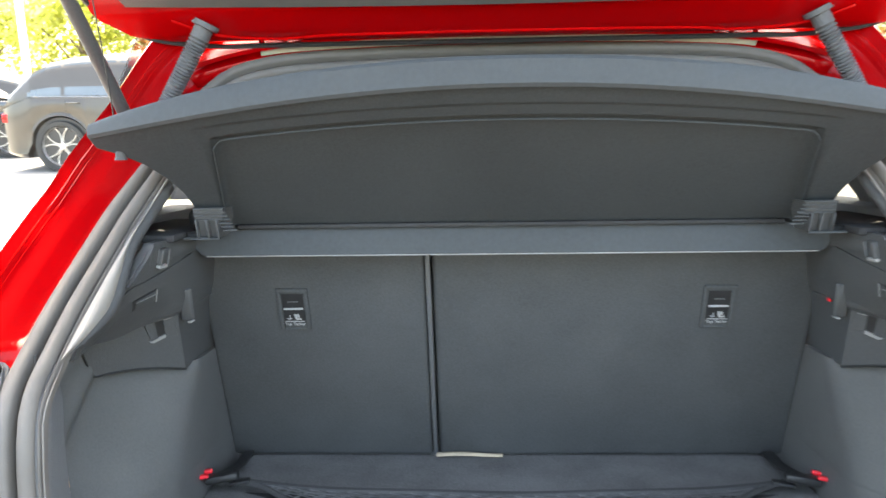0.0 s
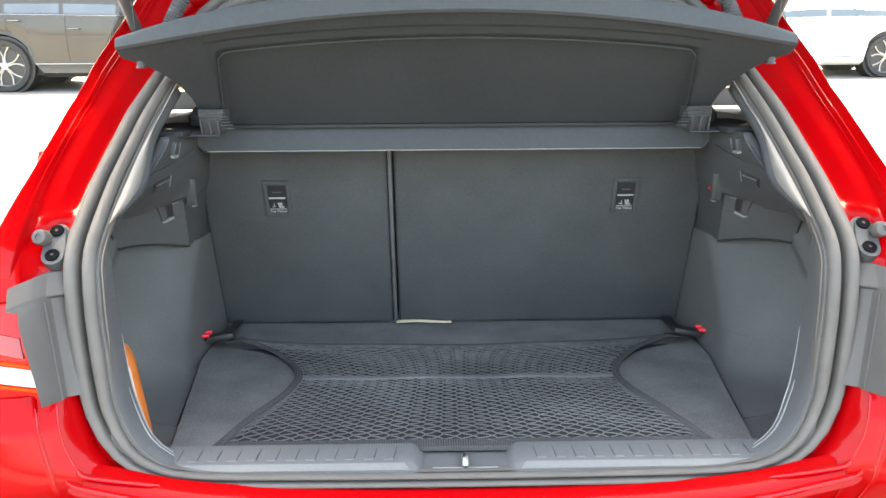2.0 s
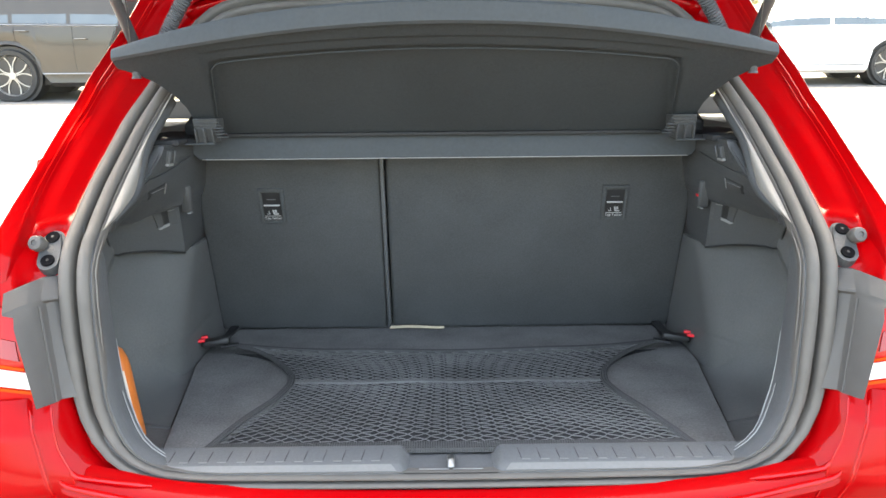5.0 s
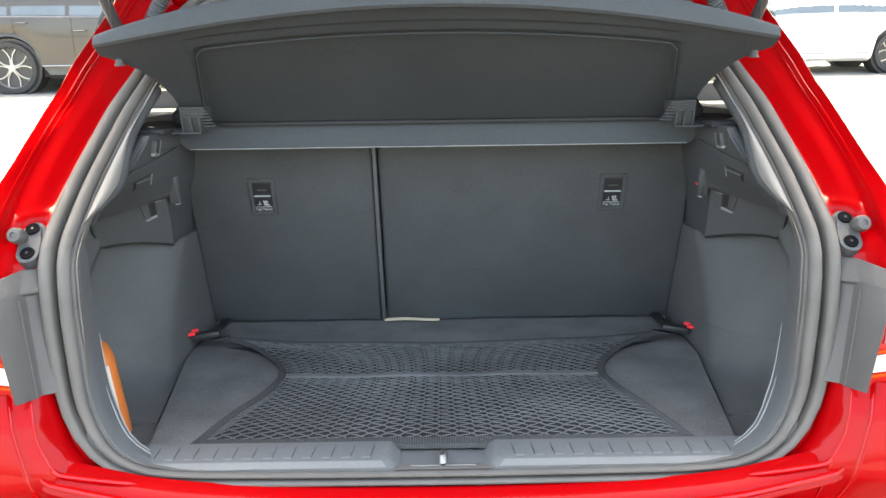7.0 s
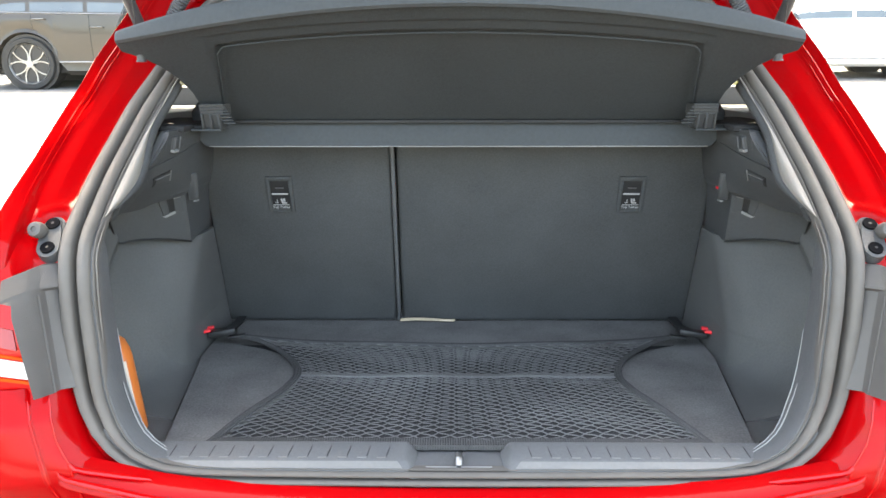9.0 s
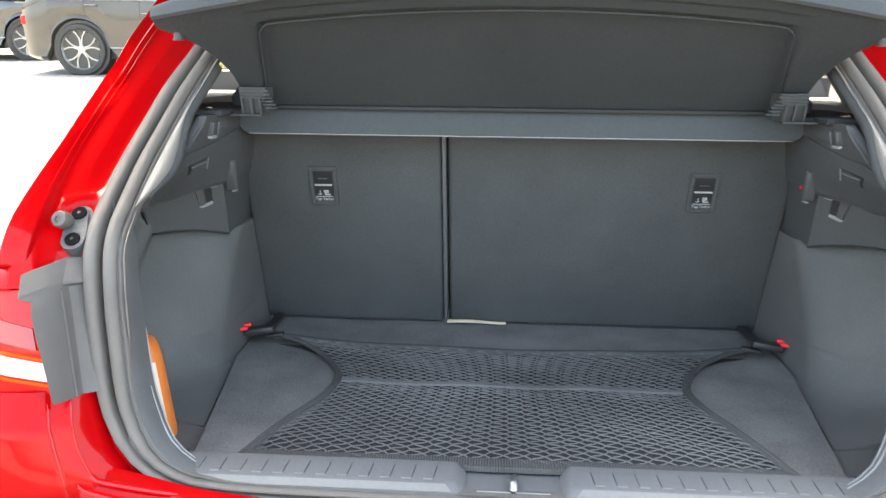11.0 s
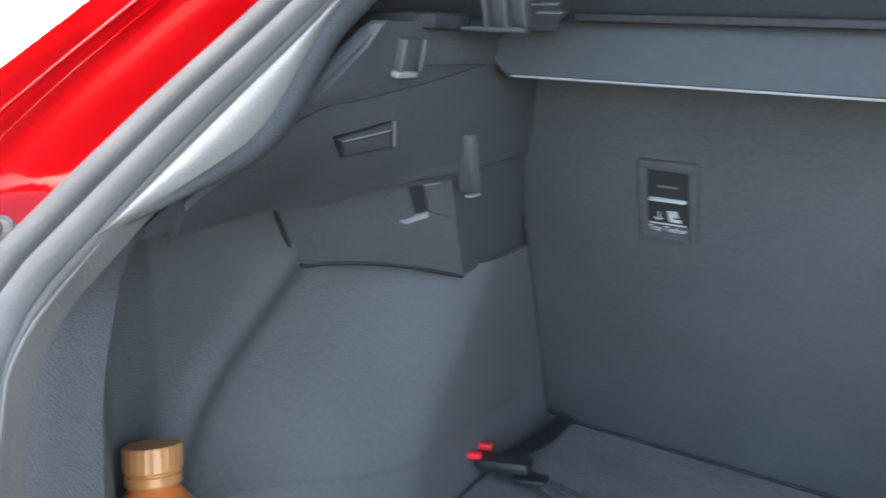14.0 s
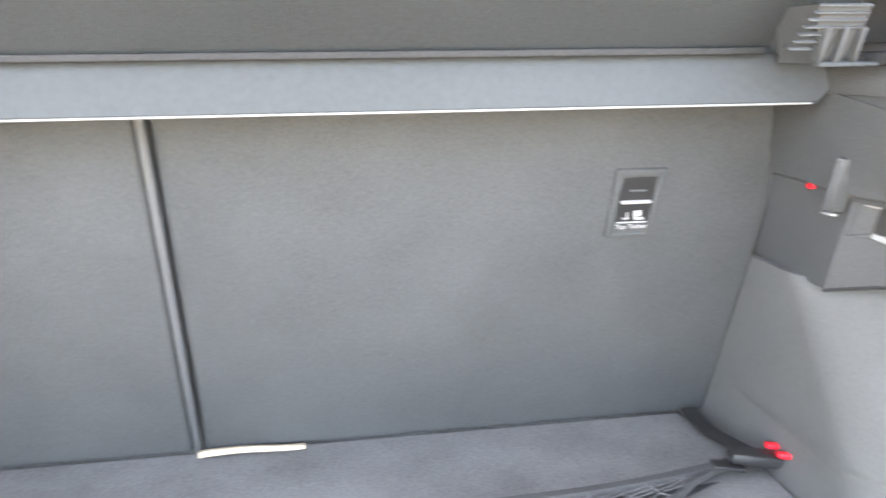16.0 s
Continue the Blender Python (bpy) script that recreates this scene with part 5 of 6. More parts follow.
for s in (-1, 1):
    bm = bmesh.new()
    for dx in (-0.016, 0.016):
        tube(bm, [(s * 0.322 + dx, 0.425, 1.298), (s * 0.322 + dx, 0.402, 1.306), (s * 0.322 + dx * 0.8, 0.388, 1.325)], 0.004, 8)
    box(bm, (0.030, 0.014, 0.024), pose(s * 0.322, 0.388, 1.330, 30), 0.004)
    cylinder(bm, 0.012, 0.012, 0.012, pose(s * 0.322, 0.382, 1.322, 30), 14)
    part("hinge", bm, RED, gate, "red painted tailgate hinge", CAR)
    # cable sleeve
    line = spline([(s * 0.398, 0.350, 1.326), (s * 0.413, 0.350, 1.297), (s * 0.438, 0.354, 1.257), (s * 0.465, 0.362, 1.216), (s * 0.483, 0.37, 1.18)], 0.0011)
    bm = bmesh.new()
    tube(bm, line, lambda t: 0.0132 - 0.0034 * t + (0.0013 * math.sin(t * 235) if 0.14 < t < 0.80 else (0.0055 if t < 0.06 else 0.0)), 14)
    part("cable_sleeve", bm, GREYPL, gate, "grey corrugated cable sleeve", CAR)
    strut = bmesh.new()
    tube(strut, [(s * 0.503, 0.372, 1.158), (s * 0.503, 0.355, 1.174)], 0.0125, 12)
    tube(strut, [(s * 0.503, 0.352, 1.177), (s * 0.503, 0.10, 1.415)], 0.0088, 12)
    ob = part("gas_strut", strut, PLASTIC, gate, "grey tailgate gas strut", CAR)
    bm = bmesh.new()
    tube(bm, [(s * 0.503, 0.10, 1.415), (s * 0.503, -0.10, 1.60)], 0.005, 10)
    part("strut_rod", bm, STEEL, ob, "", CAR)

# ---- cabin and the rest of the red car ----
for s in (-1, 1):
    # quarter panel behind the window, window ledge, C pillar
    bm = bmesh.new()
    surface(bm, lambda y, z: Vector((s * lerp_table(z, [1.02, 1.15, 1.34], [0.66, 0.60, 0.51]), y + 0.55 * (z - 1.04), z)), span(0.42, 0.62, 4), span(1.02, 1.345, 6), 0.05, (-s, 0, 0))
    part("quarter_panel", bm, GREYPL, red_car, "", CAR)
    # unseen closing panel, added so that no sun leaks in past the pillar
    bm = bmesh.new()
    surface(bm, lambda y, v: Vector((s * (lerp_table(y, [0.40, 0.55, 0.8], [0.505, 0.57, 0.62]) * v + 0.44 * (1 - v)), y, lerp_table(y, [0.40, 0.55, 0.8], [1.27, 1.365, 1.39]) - 0.07 * v * v)), span(0.42, 0.85, 10), span(0, 1, 5), 0.006, (0, 0, -1))
    part("sun_leak_panel", bm, RED, red_car, "", CAR)
    bm = bmesh.new()
    box(bm, (0.14, 0.62, 0.09), pose(s * 0.62, 1.24, 1.058), 0.008)
    box(bm, (0.14, 0.52, 0.05), pose(s * 0.62, 0.69, 1.034), 0.008)
    part("window_ledge", bm, GREYPL, red_car, "", CAR)
    bm = bmesh.new()
    tube(bm, [(s * 0.655, 1.10, 1.03), (s * 0.545, 1.22, 1.36)], 0.030, 8)
    part("c_pillar", bm, PALE, red_car, "", CAR)
    bm = bmesh.new()
    surface(bm, lambda y, z: Vector((s * lerp_table(z, [0.2, 0.5, 0.8, 1.02], [0.78, 0.85, 0.86, 0.80]) - s * lerp_table(y, [0.1, 0.25, 0.45, 0.75, 1.1], [0.23, 0.15, 0.09, 0.03, 0.0]), y, z)), span(0.28, 3.0, 30), span(0.25, 1.02, 9), 0.03, (-s, 0, 0))
    part("body_side", bm, RED, red_car, "", CAR)
    bm = bmesh.new()
    surface(bm, lambda y, z: Vector((s * lerp_table(z, [0.6, 1.02], [0.62, 0.60]), y, z)), span(0.50, 2.6, 6), span(0.6, 1.02, 4), 0.02, (s, 0, 0))
    part("door_lining", bm, PLASTIC, red_car, "", CAR)
    bm = bmesh.new()
    surface(bm, lambda y, z: Vector((s * lerp_table(z, [1.02, 1.38], [0.70, 0.53]), y, z)), span(0.50, 2.05, 4), span(1.02, 1.37, 4), 0.004, (s, 0, 0))
    ob = part("side_window", bm, GLASS, red_car, "", CAR)
    ob.visible_shadow = False
    bm = bmesh.new()
    tube(bm, [(s * 0.70, 1.35, 1.0), (s * 0.53, 1.35, 1.39)], 0.035, 8)
    part("b_pillar", bm, LINER, red_car, "", CAR)
    bm = bmesh.new()
    tube(bm, [(s * 0.66, 2.75, 1.0), (s * 0.50, 1.95, 1.40)], 0.030, 8)
    part("windscreen_pillar", bm, LINER, red_car, "", CAR)
    # headrests
    for y, x, w in ((1.52, 0.34, 0.13), ):
        bm = bmesh.new()
        box(bm, (2 * w, 0.10, 0.19), pose(s * x, y, 1.215, -8), 0.04, 4)
        part("headrest", bm, SEATCLOTH, red_car, "black cloth headrest", CAR)
        bm = bmesh.new()
        box(bm, (0.46, 0.14, 0.62), pose(s * x, y - 0.03, 0.82, -12), 0.05, 3)
        part("front_seat", bm, SEATCLOTH, red_car, "black cloth front seat", CAR)
bm = bmesh.new()
surface(bm, lambda x, v: Vector((x * (0.50 + 0.14 * v), 1.95 + 0.85 * v + 0.0, 1.385 - 0.40 * v)), span(-1, 1, 9), span(0, 1, 5), 0.005, (0, 1, 1))
ob = part("windscreen", bm, GLASS, red_car, "", CAR)
ob.visible_shadow = False
bm = bmesh.new()
box(bm, (0.24, 0.03, 0.075), pose(0.02, 1.93, 1.315, 10), 0.02, 3)
box(bm, (0.03, 0.03, 0.06), pose(0.02, 1.96, 1.355), 0.006)
part("rear_view_mirror", bm, BLACK, red_car, "", CAR)
bm = bmesh.new()
box(bm, (1.16, 0.5, 0.25), pose(0, 2.75, 0.86, -6), 0.05, 3)
part("dashboard", bm, BLACK, red_car, "", CAR)
bm = bmesh.new()
surface(bm, lambda x, y: Vector((x * lerp_table(y, [2.75, 3.3, 3.75], [0.76, 0.74, 0.6]), y, lerp_table(y, [2.75, 3.3, 3.65, 3.75], [0.99, 0.90, 0.80, 0.70]) - 0.05 * x * x)), span(-1, 1, 13), span(2.75, 3.75, 10), 0.01, (0, 0, -1))
part("bonnet", bm, RED, red_car, "", CAR)
bm = bmesh.new()
box(bm, (1.5, 0.25, 0.5), pose(0, 3.72, 0.45), 0.09, 3)
part("front_bumper", bm, RED, red_car, "", CAR)
bm = bmesh.new()
box(bm, (1.4, 3.3, 0.08), pose(0, 1.95, 0.30), 0.02)
part("underbody", bm, BLACK, red_car, "", CAR)


def wheel(parent, centre, r, width, side, rim_mat=None, spokes=10):
    """Tyre and spoked rim; side: which way the outer face looks along y of the car's axes."""
    c = Vector(centre)
    ax = Vector(side).normalized()
    u = Vector((0, 0, 1))
    w = ax.cross(u)
    def at(rad, a, off):
        return c + (w * math.cos(a) + u * math.sin(a)) * rad + ax * off
    N = 36
    prof = [(r * 0.78, -width / 2), (r * 0.93, -width / 2), (r, -width * 0.35), (r, width * 0.35), (r * 0.96, width / 2), (r * 0.81, width * 0.5), (r * 0.78, width * 0.38)]
    bm = bmesh.new()
    skin(bm, [[at(q, 2 * math.pi * k / N, o) for q, o in prof] for k in range(N)], False, True)
    t = part("tyre", bm, TYRE, parent)
    bm = bmesh.new()
    prof = [(r * 0.80, width * 0.40), (r * 0.775, width * 0.44), (r * 0.74, width * 0.36), (r * 0.72, width * 0.1), (r * 0.70, -width * 0.3)]
    skin(bm, [[at(q, 2 * math.pi * k / N, o) for q, o in prof] for k in range(N)], False, True)
    for k in range(spokes):
        a = 2 * math.pi * (k // 2) / (spokes // 2) + math.pi / 2
        side_of = 1 if k % 2 else -1
        ring = []
        for rad, spread, wd, off in ((r * 0.10, 0.30, 0.010, 0.36), (r * 0.36, 0.10, 0.008, 0.32), (r * 0.54, 0.19, 0.008, 0.33), (r * 0.76, 0.33, 0.010, 0.36)):
            aa = a + side_of * spread
            tw = (w * -math.sin(aa) + u * math.cos(aa)) * wd
            p = at(rad, aa, width * off)
            ring.append([p - tw, p + tw, p + tw - ax * 0.02, p - tw - ax * 0.02])
        skin(bm, ring, True, False, True)
    cylinder(bm, r * 0.16, r * 0.14, width * 0.2, Matrix.Translation(at(0, 0, width * 0.28)) @ ax.to_track_quat("Z", "Y").to_matrix().to_4x4(), 16)
    rm = part("rim", bm, rim_mat or ALLOY, parent)
    bm = bmesh.new()
    cylinder(bm, r * 0.60, r * 0.60, 0.02, Matrix.Translation(at(0, 0, -width * 0.1)) @ ax.to_track_quat("Z", "Y").to_matrix().to_4x4(), 24)
    part("brake_disc", bm, TYRE, parent)
    return at


for y in (0.45, 3.0):
    for s in (-1, 1):
        wheel(red_car, (s * 0.76, y, 0.315), 0.315, 0.2, (s, 0, 0))


# ---- parked vehicles ----
PROFILES = {
    # stations along the length (0 rear, 1 nose): bottom, belt, belt half width factor; roof line: station, height
    "suv": dict(roof=[(0.00, 0.56), (0.015, 0.635), (0.04, 0.69), (0.09, 0.83), (0.15, 0.935), (0.22, 0.975), (0.34, 1.0), (0.48, 0.985), (0.56, 0.93), (0.70, 0.66), (0.80, 0.635), (0.93, 0.57), (0.98, 0.48), (1.0, 0.36)],
                belt=[(0.0, 0.54), (0.1, 0.635), (0.5, 0.615), (0.70, 0.60), (0.85, 0.585), (0.97, 0.48), (1.0, 0.34)], glass=(0.085, 0.665), pillars=(0.20, 0.37, 0.535)),
    "coupe": dict(roof=[(0.00, 0.52), (0.015, 0.62), (0.05, 0.69), (0.12, 0.74), (0.22, 0.88), (0.34, 0.98), (0.46, 1.0), (0.54, 0.96), (0.70, 0.70), (0.80, 0.655), (0.93, 0.57), (0.98, 0.46), (1.0, 0.32)],
                  belt=[(0.0, 0.50), (0.1, 0.66), (0.5, 0.645), (0.70, 0.63), (0.85, 0.60), (0.97, 0.45), (1.0, 0.30)], glass=(0.17, 0.68), pillars=(0.40,)),
    "hatch": dict(roof=[(0.00, 0.50), (0.015, 0.62), (0.04, 0.76), (0.10, 0.92), (0.18, 0.98), (0.32, 1.0), (0.48, 0.985), (0.57, 0.92), (0.72, 0.67), (0.82, 0.63), (0.94, 0.54), (0.985, 0.44), (1.0, 0.32)],
                  belt=[(0.0, 0.48), (0.08, 0.63), (0.5, 0.615), (0.72, 0.60), (0.85, 0.58), (0.97, 0.44), (1.0, 0.30)], glass=(0.06, 0.69), pillars=(0.22, 0.40, 0.555)),
}


def parked_car(label, paint, kind, length, width, height, m, wheel_r=0.34, group="cars parked across the yard", detail=True, category="car"):
    """A parked car: x along its length (nose at +x), standing on z = 0, placed by m."""
    pr = PROFILES[kind]
    car = thing("parked_car", m, label, category, group)
    hw = width / 2
    rx, rz = zip(*pr["roof"])
    bx, bz = zip(*pr["belt"])
    fx, bxw = 0.185, 0.805            # wheel stations
    arch = wheel_r * 1.16

    def X(k):
        return (k - 0.5) * length

    def ring(k):
        top, belt = lerp_table(k, rx, rz) * height, lerp_table(k, bx, bz) * height
        top = max(top, belt + 0.004)
        plan = lerp_table(k, [0, 0.03, 0.10, 0.5, 0.88, 0.96, 1.0], [0.80, 0.92, 0.985, 1.0, 0.97, 0.86, 0.70]) * hw
        low = 0.20 + 0.05 * smooth(0.06, 0.0, k) + 0.04 * smooth(0.94, 1.0, k)
        for c in (fx, bxw):
            d = abs(X(k) - X(c))
            if d < arch:
                low = max(low, wheel_r + math.sqrt(max(0.0, arch ** 2 - d * d)) * 0.98)
        low = min(low, belt - 0.05)
        cab = max(0.0, top - belt)
        tw = plan - 0.30 * cab - 0.02
        z1, z2, z3 = low + 0.08 * (belt - low), low + 0.45 * (belt - low), low + 0.8 * (belt - low)
        half = [(plan * 0.90, low), (plan * 0.985, z1), (plan * 0.965, low + 0.25 * (belt - low)), (plan, z2), (plan * 1.0, z3), (plan * 0.975, belt), (plan * 0.93, belt + 0.012),
                (tw + 0.30 * cab * 0.30, belt + 0.70 * cab), (tw - 0.02, belt + 0.92 * cab), (tw * 0.75, belt + 0.985 * cab + 0.002), (tw * 0.3, belt + cab + 0.004)]
        pts = [Vector((X(k), y, z)) for y, z in half]
        return pts + [Vector((p.x, -p.y, p.z)) for p in pts[::-1]]

    ks = sorted({*span(0, 1, 41), *span(fx - arch / length, fx + arch / length, 15), *span(bxw - arch / length, bxw + arch / length, 15), 0.006, 0.994})
    bm = bmesh.new()
    skin(bm, [[m @ p for p in ring(k)] for k in ks], True, False, True)
    body = part("body", bm, paint, car, angle=50)
    bm = bmesh.new()
    box(bm, (length * 0.9, width * 0.84, 0.25), m @ pose(0, 0, 0.34), 0.03)
    part("underside", bm, BLACK, car)
    # side glass, laid over the cabin sides
    g0, g1 = pr["glass"]
    cuts = [g0, *pr["pillars"], g1]
    for s in (-1, 1):
        for a, b in zip(cuts, cuts[1:]):
            kk = span(a + 0.006, b - 0.006, 9)
            rows = []
            for k in kk:
                r = ring(k)
                pb, pt = r[6], r[7]
                if pt.z - pb.z < 0.01:
                    continue
                lo, hi = pb.lerp(pt, 0.06), pb.lerp(pt, 1.0).lerp(r[8], 0.62)
                rows.append([Vector((q.x, s * (q.y + 0.006), q.z)) for q in (lo, lo.lerp(hi, 0.5) + Vector((0, 0.004, 0)), hi)])
            if len(rows) > 2:
                bm = bmesh.new()
                skin(bm, [[m @ p for p in r] for r in rows], False)
                part("side_window", bm, DARKGLASS, car, "dark side window")
        # sill strip and door lines
        if detail:
            bm = bmesh.new()
            tube(bm, [m @ Vector((X(k), s * (ring(k)[1].y + 0.002), 0.30 * height * 0.72 + 0.03)) for k in span(0.28, 0.72, 8)], 0.012, 6)
            part("sill_strip", bm, STEEL, car, "bright sill strip")
            bm = bmesh.new()
            tube(bm, [m @ Vector((X(k), s * (ring(k)[6].y + 0.006), ring(k)[6].z + 0.004)) for k in span(g0 + 0.02, g1 - 0.01, 14)], 0.008, 6)
            part("window_strip", bm, STEEL, car, "bright strip under the windows")
            for k in pr["pillars"]:
                bm = bmesh.new()
                r = ring(k + 0.012)
                tube(bm, [m @ Vector((q.x, s * (q.y + 0.0005), q.z)) for q in (r[2], r[3], r[4], r[5])], 0.004, 4)
                part("door_joint", bm, BLACK, car)
                bm = bmesh.new()
                q = ring(k + 0.035)[4]
                tube(bm, [m @ Vector((q.x + dx, s * (q.y + dy), q.z)) for dx, dy in ((-0.10, 0.0), (-0.08, 0.022), (0.08, 0.022), (0.10, 0.0))], 0.011, 8)
                part("door_handle", bm, paint, car)
                bm = bmesh.new()
                tube(bm, [m @ Vector((q.x + dx, s * (q.y + 0.030), q.z + 0.006)) for dx in (-0.075, 0.075)], 0.004, 6)
                part("handle_strip", bm, STEEL, car, "bright strip on the door handle")
            bm = bmesh.new()
            q = ring(g1 - 0.03)[6]
            box(bm, (0.12, 0.20, 0.14), m @ Matrix.Translation((q.x, s * (q.y + 0.09), q.z + 0.06)), 0.04, 3)
            part("door_mirror", bm, paint, car)
    # windscreen and rear glass
    for a, b, nm in ((pr["roof"][-6][0] + 0.015, pr["glass"][1] + 0.02, "windscreen"), (0.03 if kind != "coupe" else 0.13, 0.115 if kind != "coupe" else 0.27, "rear_window")):
        rows = []
        for k in span(a, b, 6):
            r = ring(k)
            top, w = r[10], r[8].y * 0.96
            rows.append([Vector((top.x + (0.006 if nm == "windscreen" else -0.006), y, top.z + 0.008 - 0.03 * (abs(y) / max(w, 0.01)) ** 4)) for y in span(-w, w, 7)])
        bm = bmesh.new()
        skin(bm, [[m @ p for p in r] for r in rows], False)
        part(nm, bm, DARKGLASS, car, "dark glass")
    for s in (-1, 1):
        for k in (fx, bxw):
            w = lerp_table(k, [0, 0.03, 0.10, 0.5, 0.88, 0.96, 1.0], [0.80, 0.92, 0.985, 1.0, 0.97, 0.86, 0.70]) * hw
            at = wheel(car, m @ Vector((X(k), s * (w - 0.13), wheel_r)), wheel_r, 0.23, (m.to_3x3() @ Vector((0, s, 0))))
            bm = bmesh.new()
            cylinder(bm, wheel_r * 1.12, wheel_r * 1.12, 0.30, m @ Matrix.Translation((X(k), s * (w - 0.22), wheel_r)) @ pose(0, 0, 0, 90), 24)
            part("wheel_housing", bm, BLACK, car)
            if paint is PAINT_SUV and detail:
                bm = bmesh.new()
                box(bm, (0.09, 0.05, 0.16), m @ Matrix.Translation((X(k) + 0.15, s * (w - 0.125), wheel_r + 0.02)), 0.02)
                part("brake_caliper", bm, REDPL, car, "red brake caliper")
        # lamps, plates
        for k, mt, nm in ((0.012, LAMPRED, "tail_lamp"), (0.965, LAMPCLEAR, "headlamp")):
            r = ring(k)
            q = r[4]
            bm = bmesh.new()
            box(bm, (0.10, 0.34, 0.13), m @ Matrix.Translation((q.x + (-0.012 if k < 0.5 else 0.03), s * (q.y - 0.15), q.z - 0.01)), 0.03, 3)
            part(nm, bm, mt, car)
    bm = bmesh.new()
    box(bm, (0.05, width * 0.55, 0.20), m @ Matrix.Translation((X(1.0) - 0.02, 0, 0.36 * height * 0.9)), 0.03, 2)
    part("grille", bm, BLACK, car)
    bm = bmesh.new()
    box(bm, (0.02, 0.50, 0.11), m @ Matrix.Translation((X(1.0) + 0.012, 0, 0.27 * height)), 0.004, 1)
    part("number_plate", bm, PLATEW, car, "white number plate")
    return car


DARKGLASS = material("tinted_car_glass", (0.040, 0.048, 0.050), 0.05, 0.0, 0.3, 2, coat=1.0, spec=0.8, second_scale=0.8)

SUV_L, SUV_W, SUV_H = 4.70, 1.90, 1.66
# rear wheel of the dark car at (-6.05, 10.8), its flank towards the boot
parked_car("dark grey metallic sport utility car with silver spoked wheels", PAINT_SUV, "suv", SUV_L, SUV_W, SUV_H, pose(-6.05 + (0.5 - 0.185) * SUV_L, 10.85 + 0.80, 0, 0, 0, 2), 0.365)
parked_car("white coupe with dark side windows and pale alloy wheels", PAINT_WHITE, "coupe", 4.65, 1.84, 1.40, pose(7.2 - (0.5 - 0.185) * 4.65, 12.1 + 0.78, 0, 0, 0, 180), 0.335)
parked_car("black sport utility car with pale wheels", PAINT_BLACK, "suv", 4.5, 1.86, 1.66, pose(-9.7, 13.6, 0, 0, 0, 14), 0.35)
parked_car("silver family hatchback with dark windows", PAINT_SILVER, "hatch", 4.3, 1.8, 1.46, pose(-19.4, 20.6, 0, 0, 0, 190), 0.32)
parked_car("silver grey saloon car facing the yard", PAINT_SILVER, "coupe", 4.6, 1.84, 1.42, pose(-24.0, 11.0, 0, 0, 0, -62), 0.33)
for i, (paint, kind, lb) in enumerate(((PAINT_BLUE, "hatch", "dark blue hatchback in the far row"), (PAINT_BLACK, "suv", "black car in the far row"), (PAINT_SUV, "hatch", "dark grey hatchback in the far row"),
                                       (PAINT_SILVER, "hatch", "silver hatchback in the far row"), (PAINT_BLACK, "hatch", "black hatchback in the far row"), (PAINT_BLUE, "suv", "dark blue car in the far row"))):
    k = i - 2
    parked_car(lb, paint, kind, 4.3, 1.8, 1.55, pose(-34.5 + 2.0 * k, 24.5 + 1.9 * k, 0, 0, 0, -52), 0.33, "cars in the far row", False)
parked_car("silver estate car behind the white coupe", PAINT_SILVER, "hatch", 4.4, 1.82, 1.5, pose(8.6, 17.5, 0, 0, 0, 178), 0.33, "cars parked across the yard", False)
parked_car("dark grey hatchback beyond the sport utility car", PAINT_SUV, "hatch", 4.3, 1.8, 1.5, pose(-10.3, 17.2, 0, 0, 0, 5), 0.33, "cars parked across the yard", False)

# ---- trees and posts ----
def tree(base, height, spread, seed):
    rnd = random.Random(seed)
    t = thing("tree", base, "leafy green tree behind the parked cars", "tree", "trees along the yard")
    b = Vector(base)
    bm = bmesh.new()
    tube(bm, spline([b, b + Vector((rnd.uniform(-.2, .2), 0.1, height * 0.3)), b + Vector((rnd.uniform(-.4, .4), 0.0, height * 0.75))], 0.5), lambda k: 0.20 * (1 - 0.8 * k) * height / 7, 8)
    tips = []
    for i in range(13):
        a, z = rnd.uniform(0, 6.28), height * rnd.uniform(0.18, 0.62)
        p0 = b + Vector((0, 0, z))
        p1 = p0 + Vector((math.cos(a), math.sin(a), rnd.uniform(0.2, 0.9))) * spread * rnd.uniform(0.5, 0.95)
        tube(bm, spline([p0, p0.lerp(p1, 0.5) + Vector((0, 0, 0.2)), p1], 0.5), lambda k: 0.06 * (1 - 0.85 * k), 5)
        tips += [p0.lerp(p1, 0.5), p0.lerp(p1, 0.8), p1]
    part("trunk", bm, TRUNK, t)
    verts, faces = [], []
    for tip in tips:
        for _ in range(150):
            d = Vector((rnd.gauss(0, 1), rnd.gauss(0, 1), rnd.gauss(0, 0.8)))
            c = tip + d * spread * 0.20
            if c.z < 0.5:
                continue
            n = Vector((rnd.uniform(-1, 1), rnd.uniform(-1, 1), rnd.uniform(0.1, 1))).normalized()
            u = n.orthogonal().normalized()
            w = n.cross(u)
            s1 = rnd.uniform(0.07, 0.15)
            i = len(verts)
            verts += [c - u * s1, c + w * s1 * 0.55, c + u * s1, c - w * s1 * 0.55]
            faces.append((i, i + 1, i + 2, i + 3))
    me = bpy.data.meshes.new("crown")
    me.from_pydata([tuple(v) for v in verts], [], faces)
    me.materials.append(LEAF)
    ob = new("crown", me)
    ob.parent = t
    ob.matrix_parent_inverse = t.matrix_basis.inverted()
    ob["kind"] = "stuff"


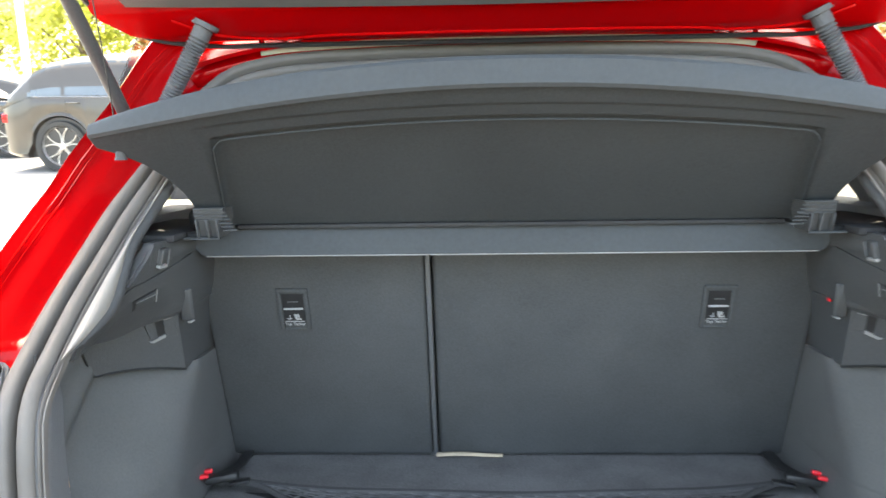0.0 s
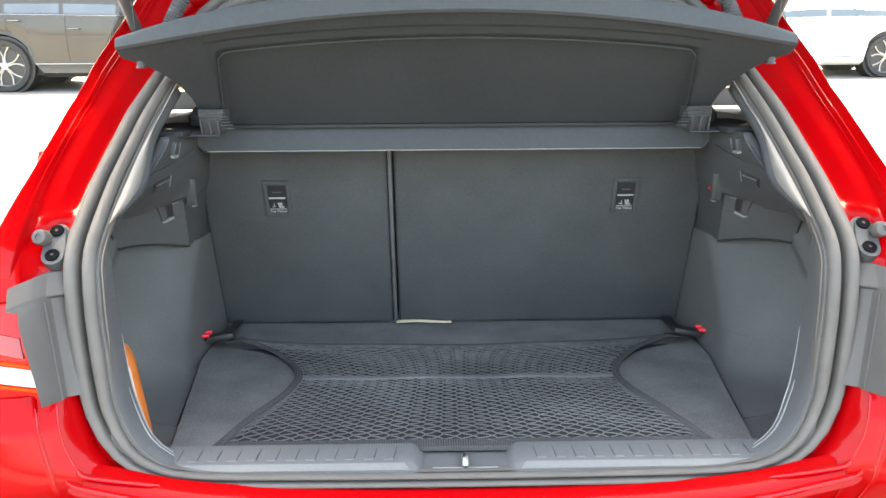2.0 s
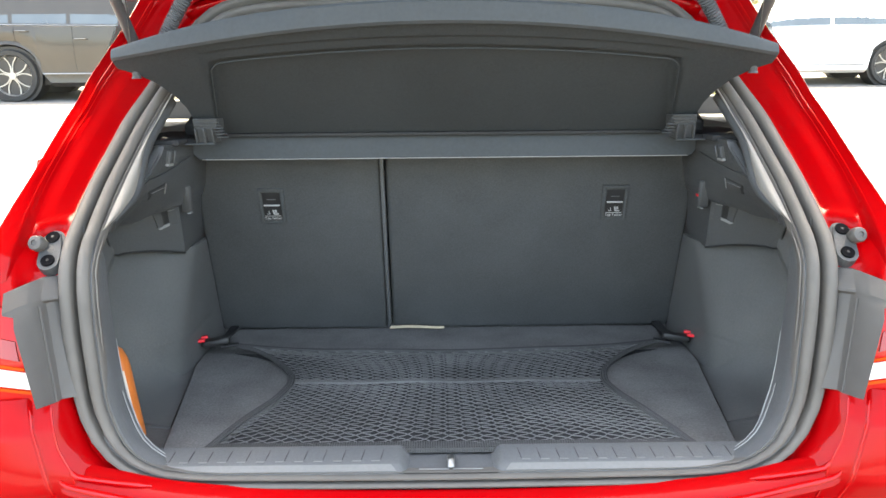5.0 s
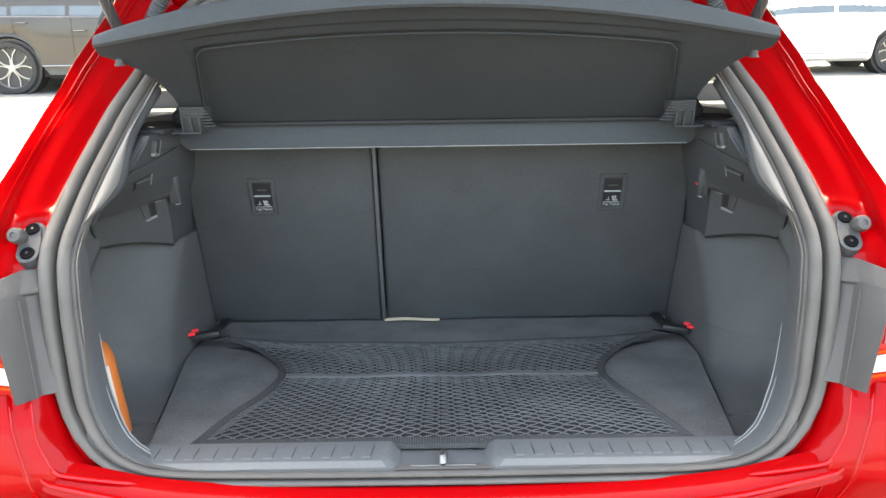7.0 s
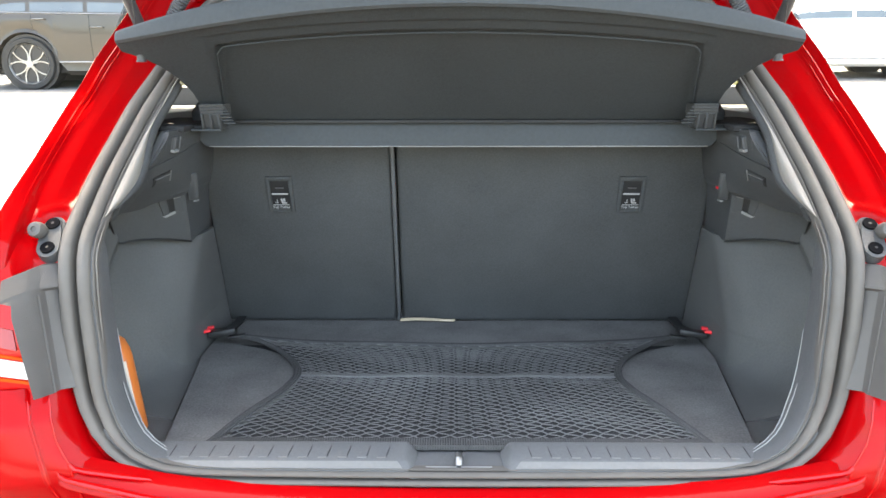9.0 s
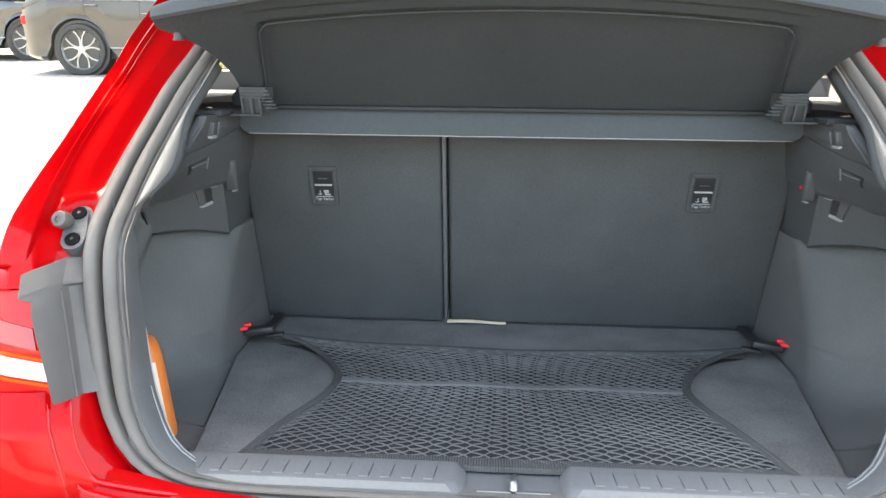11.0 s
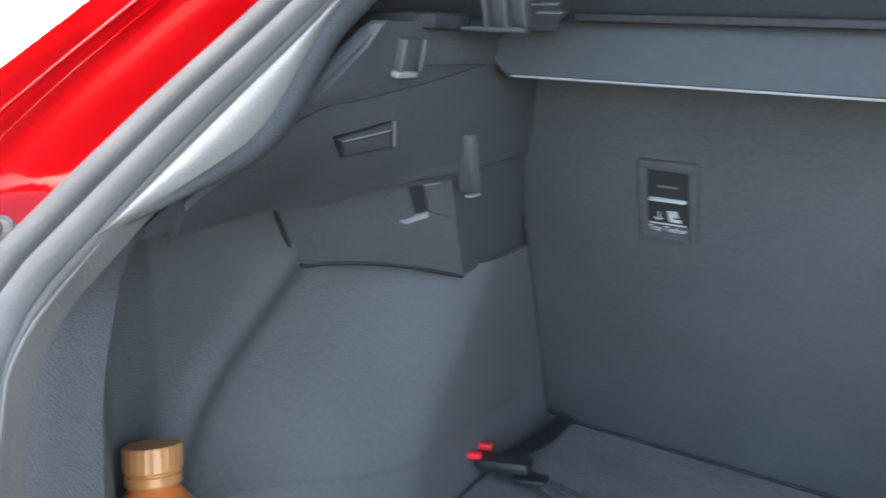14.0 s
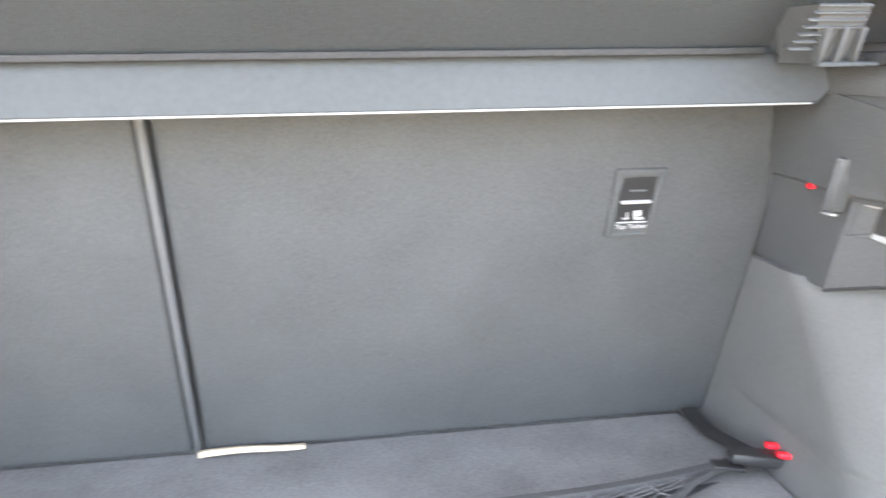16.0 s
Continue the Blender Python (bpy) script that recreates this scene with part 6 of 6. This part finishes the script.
for i, (x, y, h, sp) in enumerate(((-13.5, 27, 7.5, 2.6), (-9.5, 29, 7.0, 2.6), (-18, 29, 7.5, 2.8), (-5.0, 30, 7.0, 2.6), (0.5, 30, 6.5, 2.6), (5.5, 30, 7.0, 2.6), (10.5, 28, 7.0, 2.7), (15.5, 27, 7.5, 2.8), (20.5, 28, 7.0, 2.6))):
    tree((x, y, 0), h, sp, 11 + i)
for x, y in ((-13.0, 22.5), (13.6, 23.0), (9.4, 23.5)):
    t = thing("lamp_post", (x, y, 0), "white painted lamp post", "post", "posts along the yard")
    bm = bmesh.new()
    tube(bm, [(x, y, 0), (x, y, 6.0)], 0.10, 12)
    part("pole", bm, POST, t)
    bm = bmesh.new()
    box(bm, (0.35, 0.35, 0.03), pose(x, y, 0.015), 0.005)
    part("base_plate", bm, POST, t)
    bm = bmesh.new()
    box(bm, (0.9, 0.3, 0.1), pose(x + 0.35, y, 6.02), 0.03)
    part("lantern", bm, POST, t)
t = thing("notice_board", (-25.5, 24.5, 0), "green notice board on posts by the far row", "sign")
bm = bmesh.new()
box(bm, (0.9, 0.06, 1.2), pose(-25.5, 24.5, 1.1, 0, 0, 40), 0.01)
part("board", bm, GREENSIGN, t)
for k in (-1, 1):
    bm = bmesh.new()
    tube(bm, [(-25.5 + 0.3 * k, 24.5 + 0.25 * k, 0), (-25.5 + 0.3 * k, 24.5 + 0.25 * k, 1.7)], 0.04, 8)
    part("leg", bm, POST, t)
for z in (1.3, 1.0):
    bm = bmesh.new()
    box(bm, (0.7, 0.012, 0.10), pose(-25.5, 24.5, z, 0, 0, 40) @ Matrix.Translation((0, -0.035, 0)), 0.002)
    part("print_bar", bm, PLATEW, t)

# ---- planted strip ahead of the red car ----
def shrub(x, y, r, h, seed):
    rnd = random.Random(seed)
    t = thing("shrub", (x, y, 0), "sunlit yellow-green shrub beyond the car's windows", "shrub", "shrubs ahead of the red car")
    bm = bmesh.new()
    for i in range(7):
        a = 6.28 * i / 7
        tube(bm, [(x, y, 0), (x + 0.3 * r * math.cos(a), y + 0.3 * r * math.sin(a), 0.5 * h), (x + 0.7 * r * math.cos(a + 0.4), y + 0.7 * r * math.sin(a + 0.4), 0.85 * h)], lambda k: 0.02 * (1 - 0.7 * k), 5)
    part("stems", bm, TRUNK, t)
    verts, faces = [], []
    for _ in range(1500):
        a, b, q = rnd.uniform(0, 6.28), rnd.uniform(-0.2, 1.4), rnd.uniform(0.7, 1.0) ** 0.5
        c = Vector((x + r * q * math.cos(a) * math.cos(b), y + r * q * math.sin(a) * math.cos(b), max(0.05, h * (0.35 + 0.62 * q * math.sin(b)) + rnd.uniform(-0.1, 0.1))))
        n = Vector((rnd.uniform(-1, 1), rnd.uniform(-1, 1), rnd.uniform(0.1, 1))).normalized()
        u = n.orthogonal().normalized()
        w = n.cross(u)
        s1 = rnd.uniform(0.05, 0.10)
        i = len(verts)
        verts += [c - u * s1, c + w * s1 * 0.55, c + u * s1, c - w * s1 * 0.55]
        faces.append((i, i + 1, i + 2, i + 3))
    me = bpy.data.meshes.new("crown")
    me.from_pydata([tuple(v) for v in verts], [], faces)
    me.materials.append(LEAF)
    ob = new("crown", me)
    ob.parent = t
    ob.matrix_parent_inverse = t.matrix_basis.inverted()
    ob["kind"] = "stuff"


for i, (x, y) in enumerate(((-1.75, 5.0), (-1.05, 5.1), (-0.35, 5.0), (0.35, 5.1), (1.05, 5.0), (1.75, 5.1))):
    shrub(x, y, 0.50, 1.0, 70 + i)
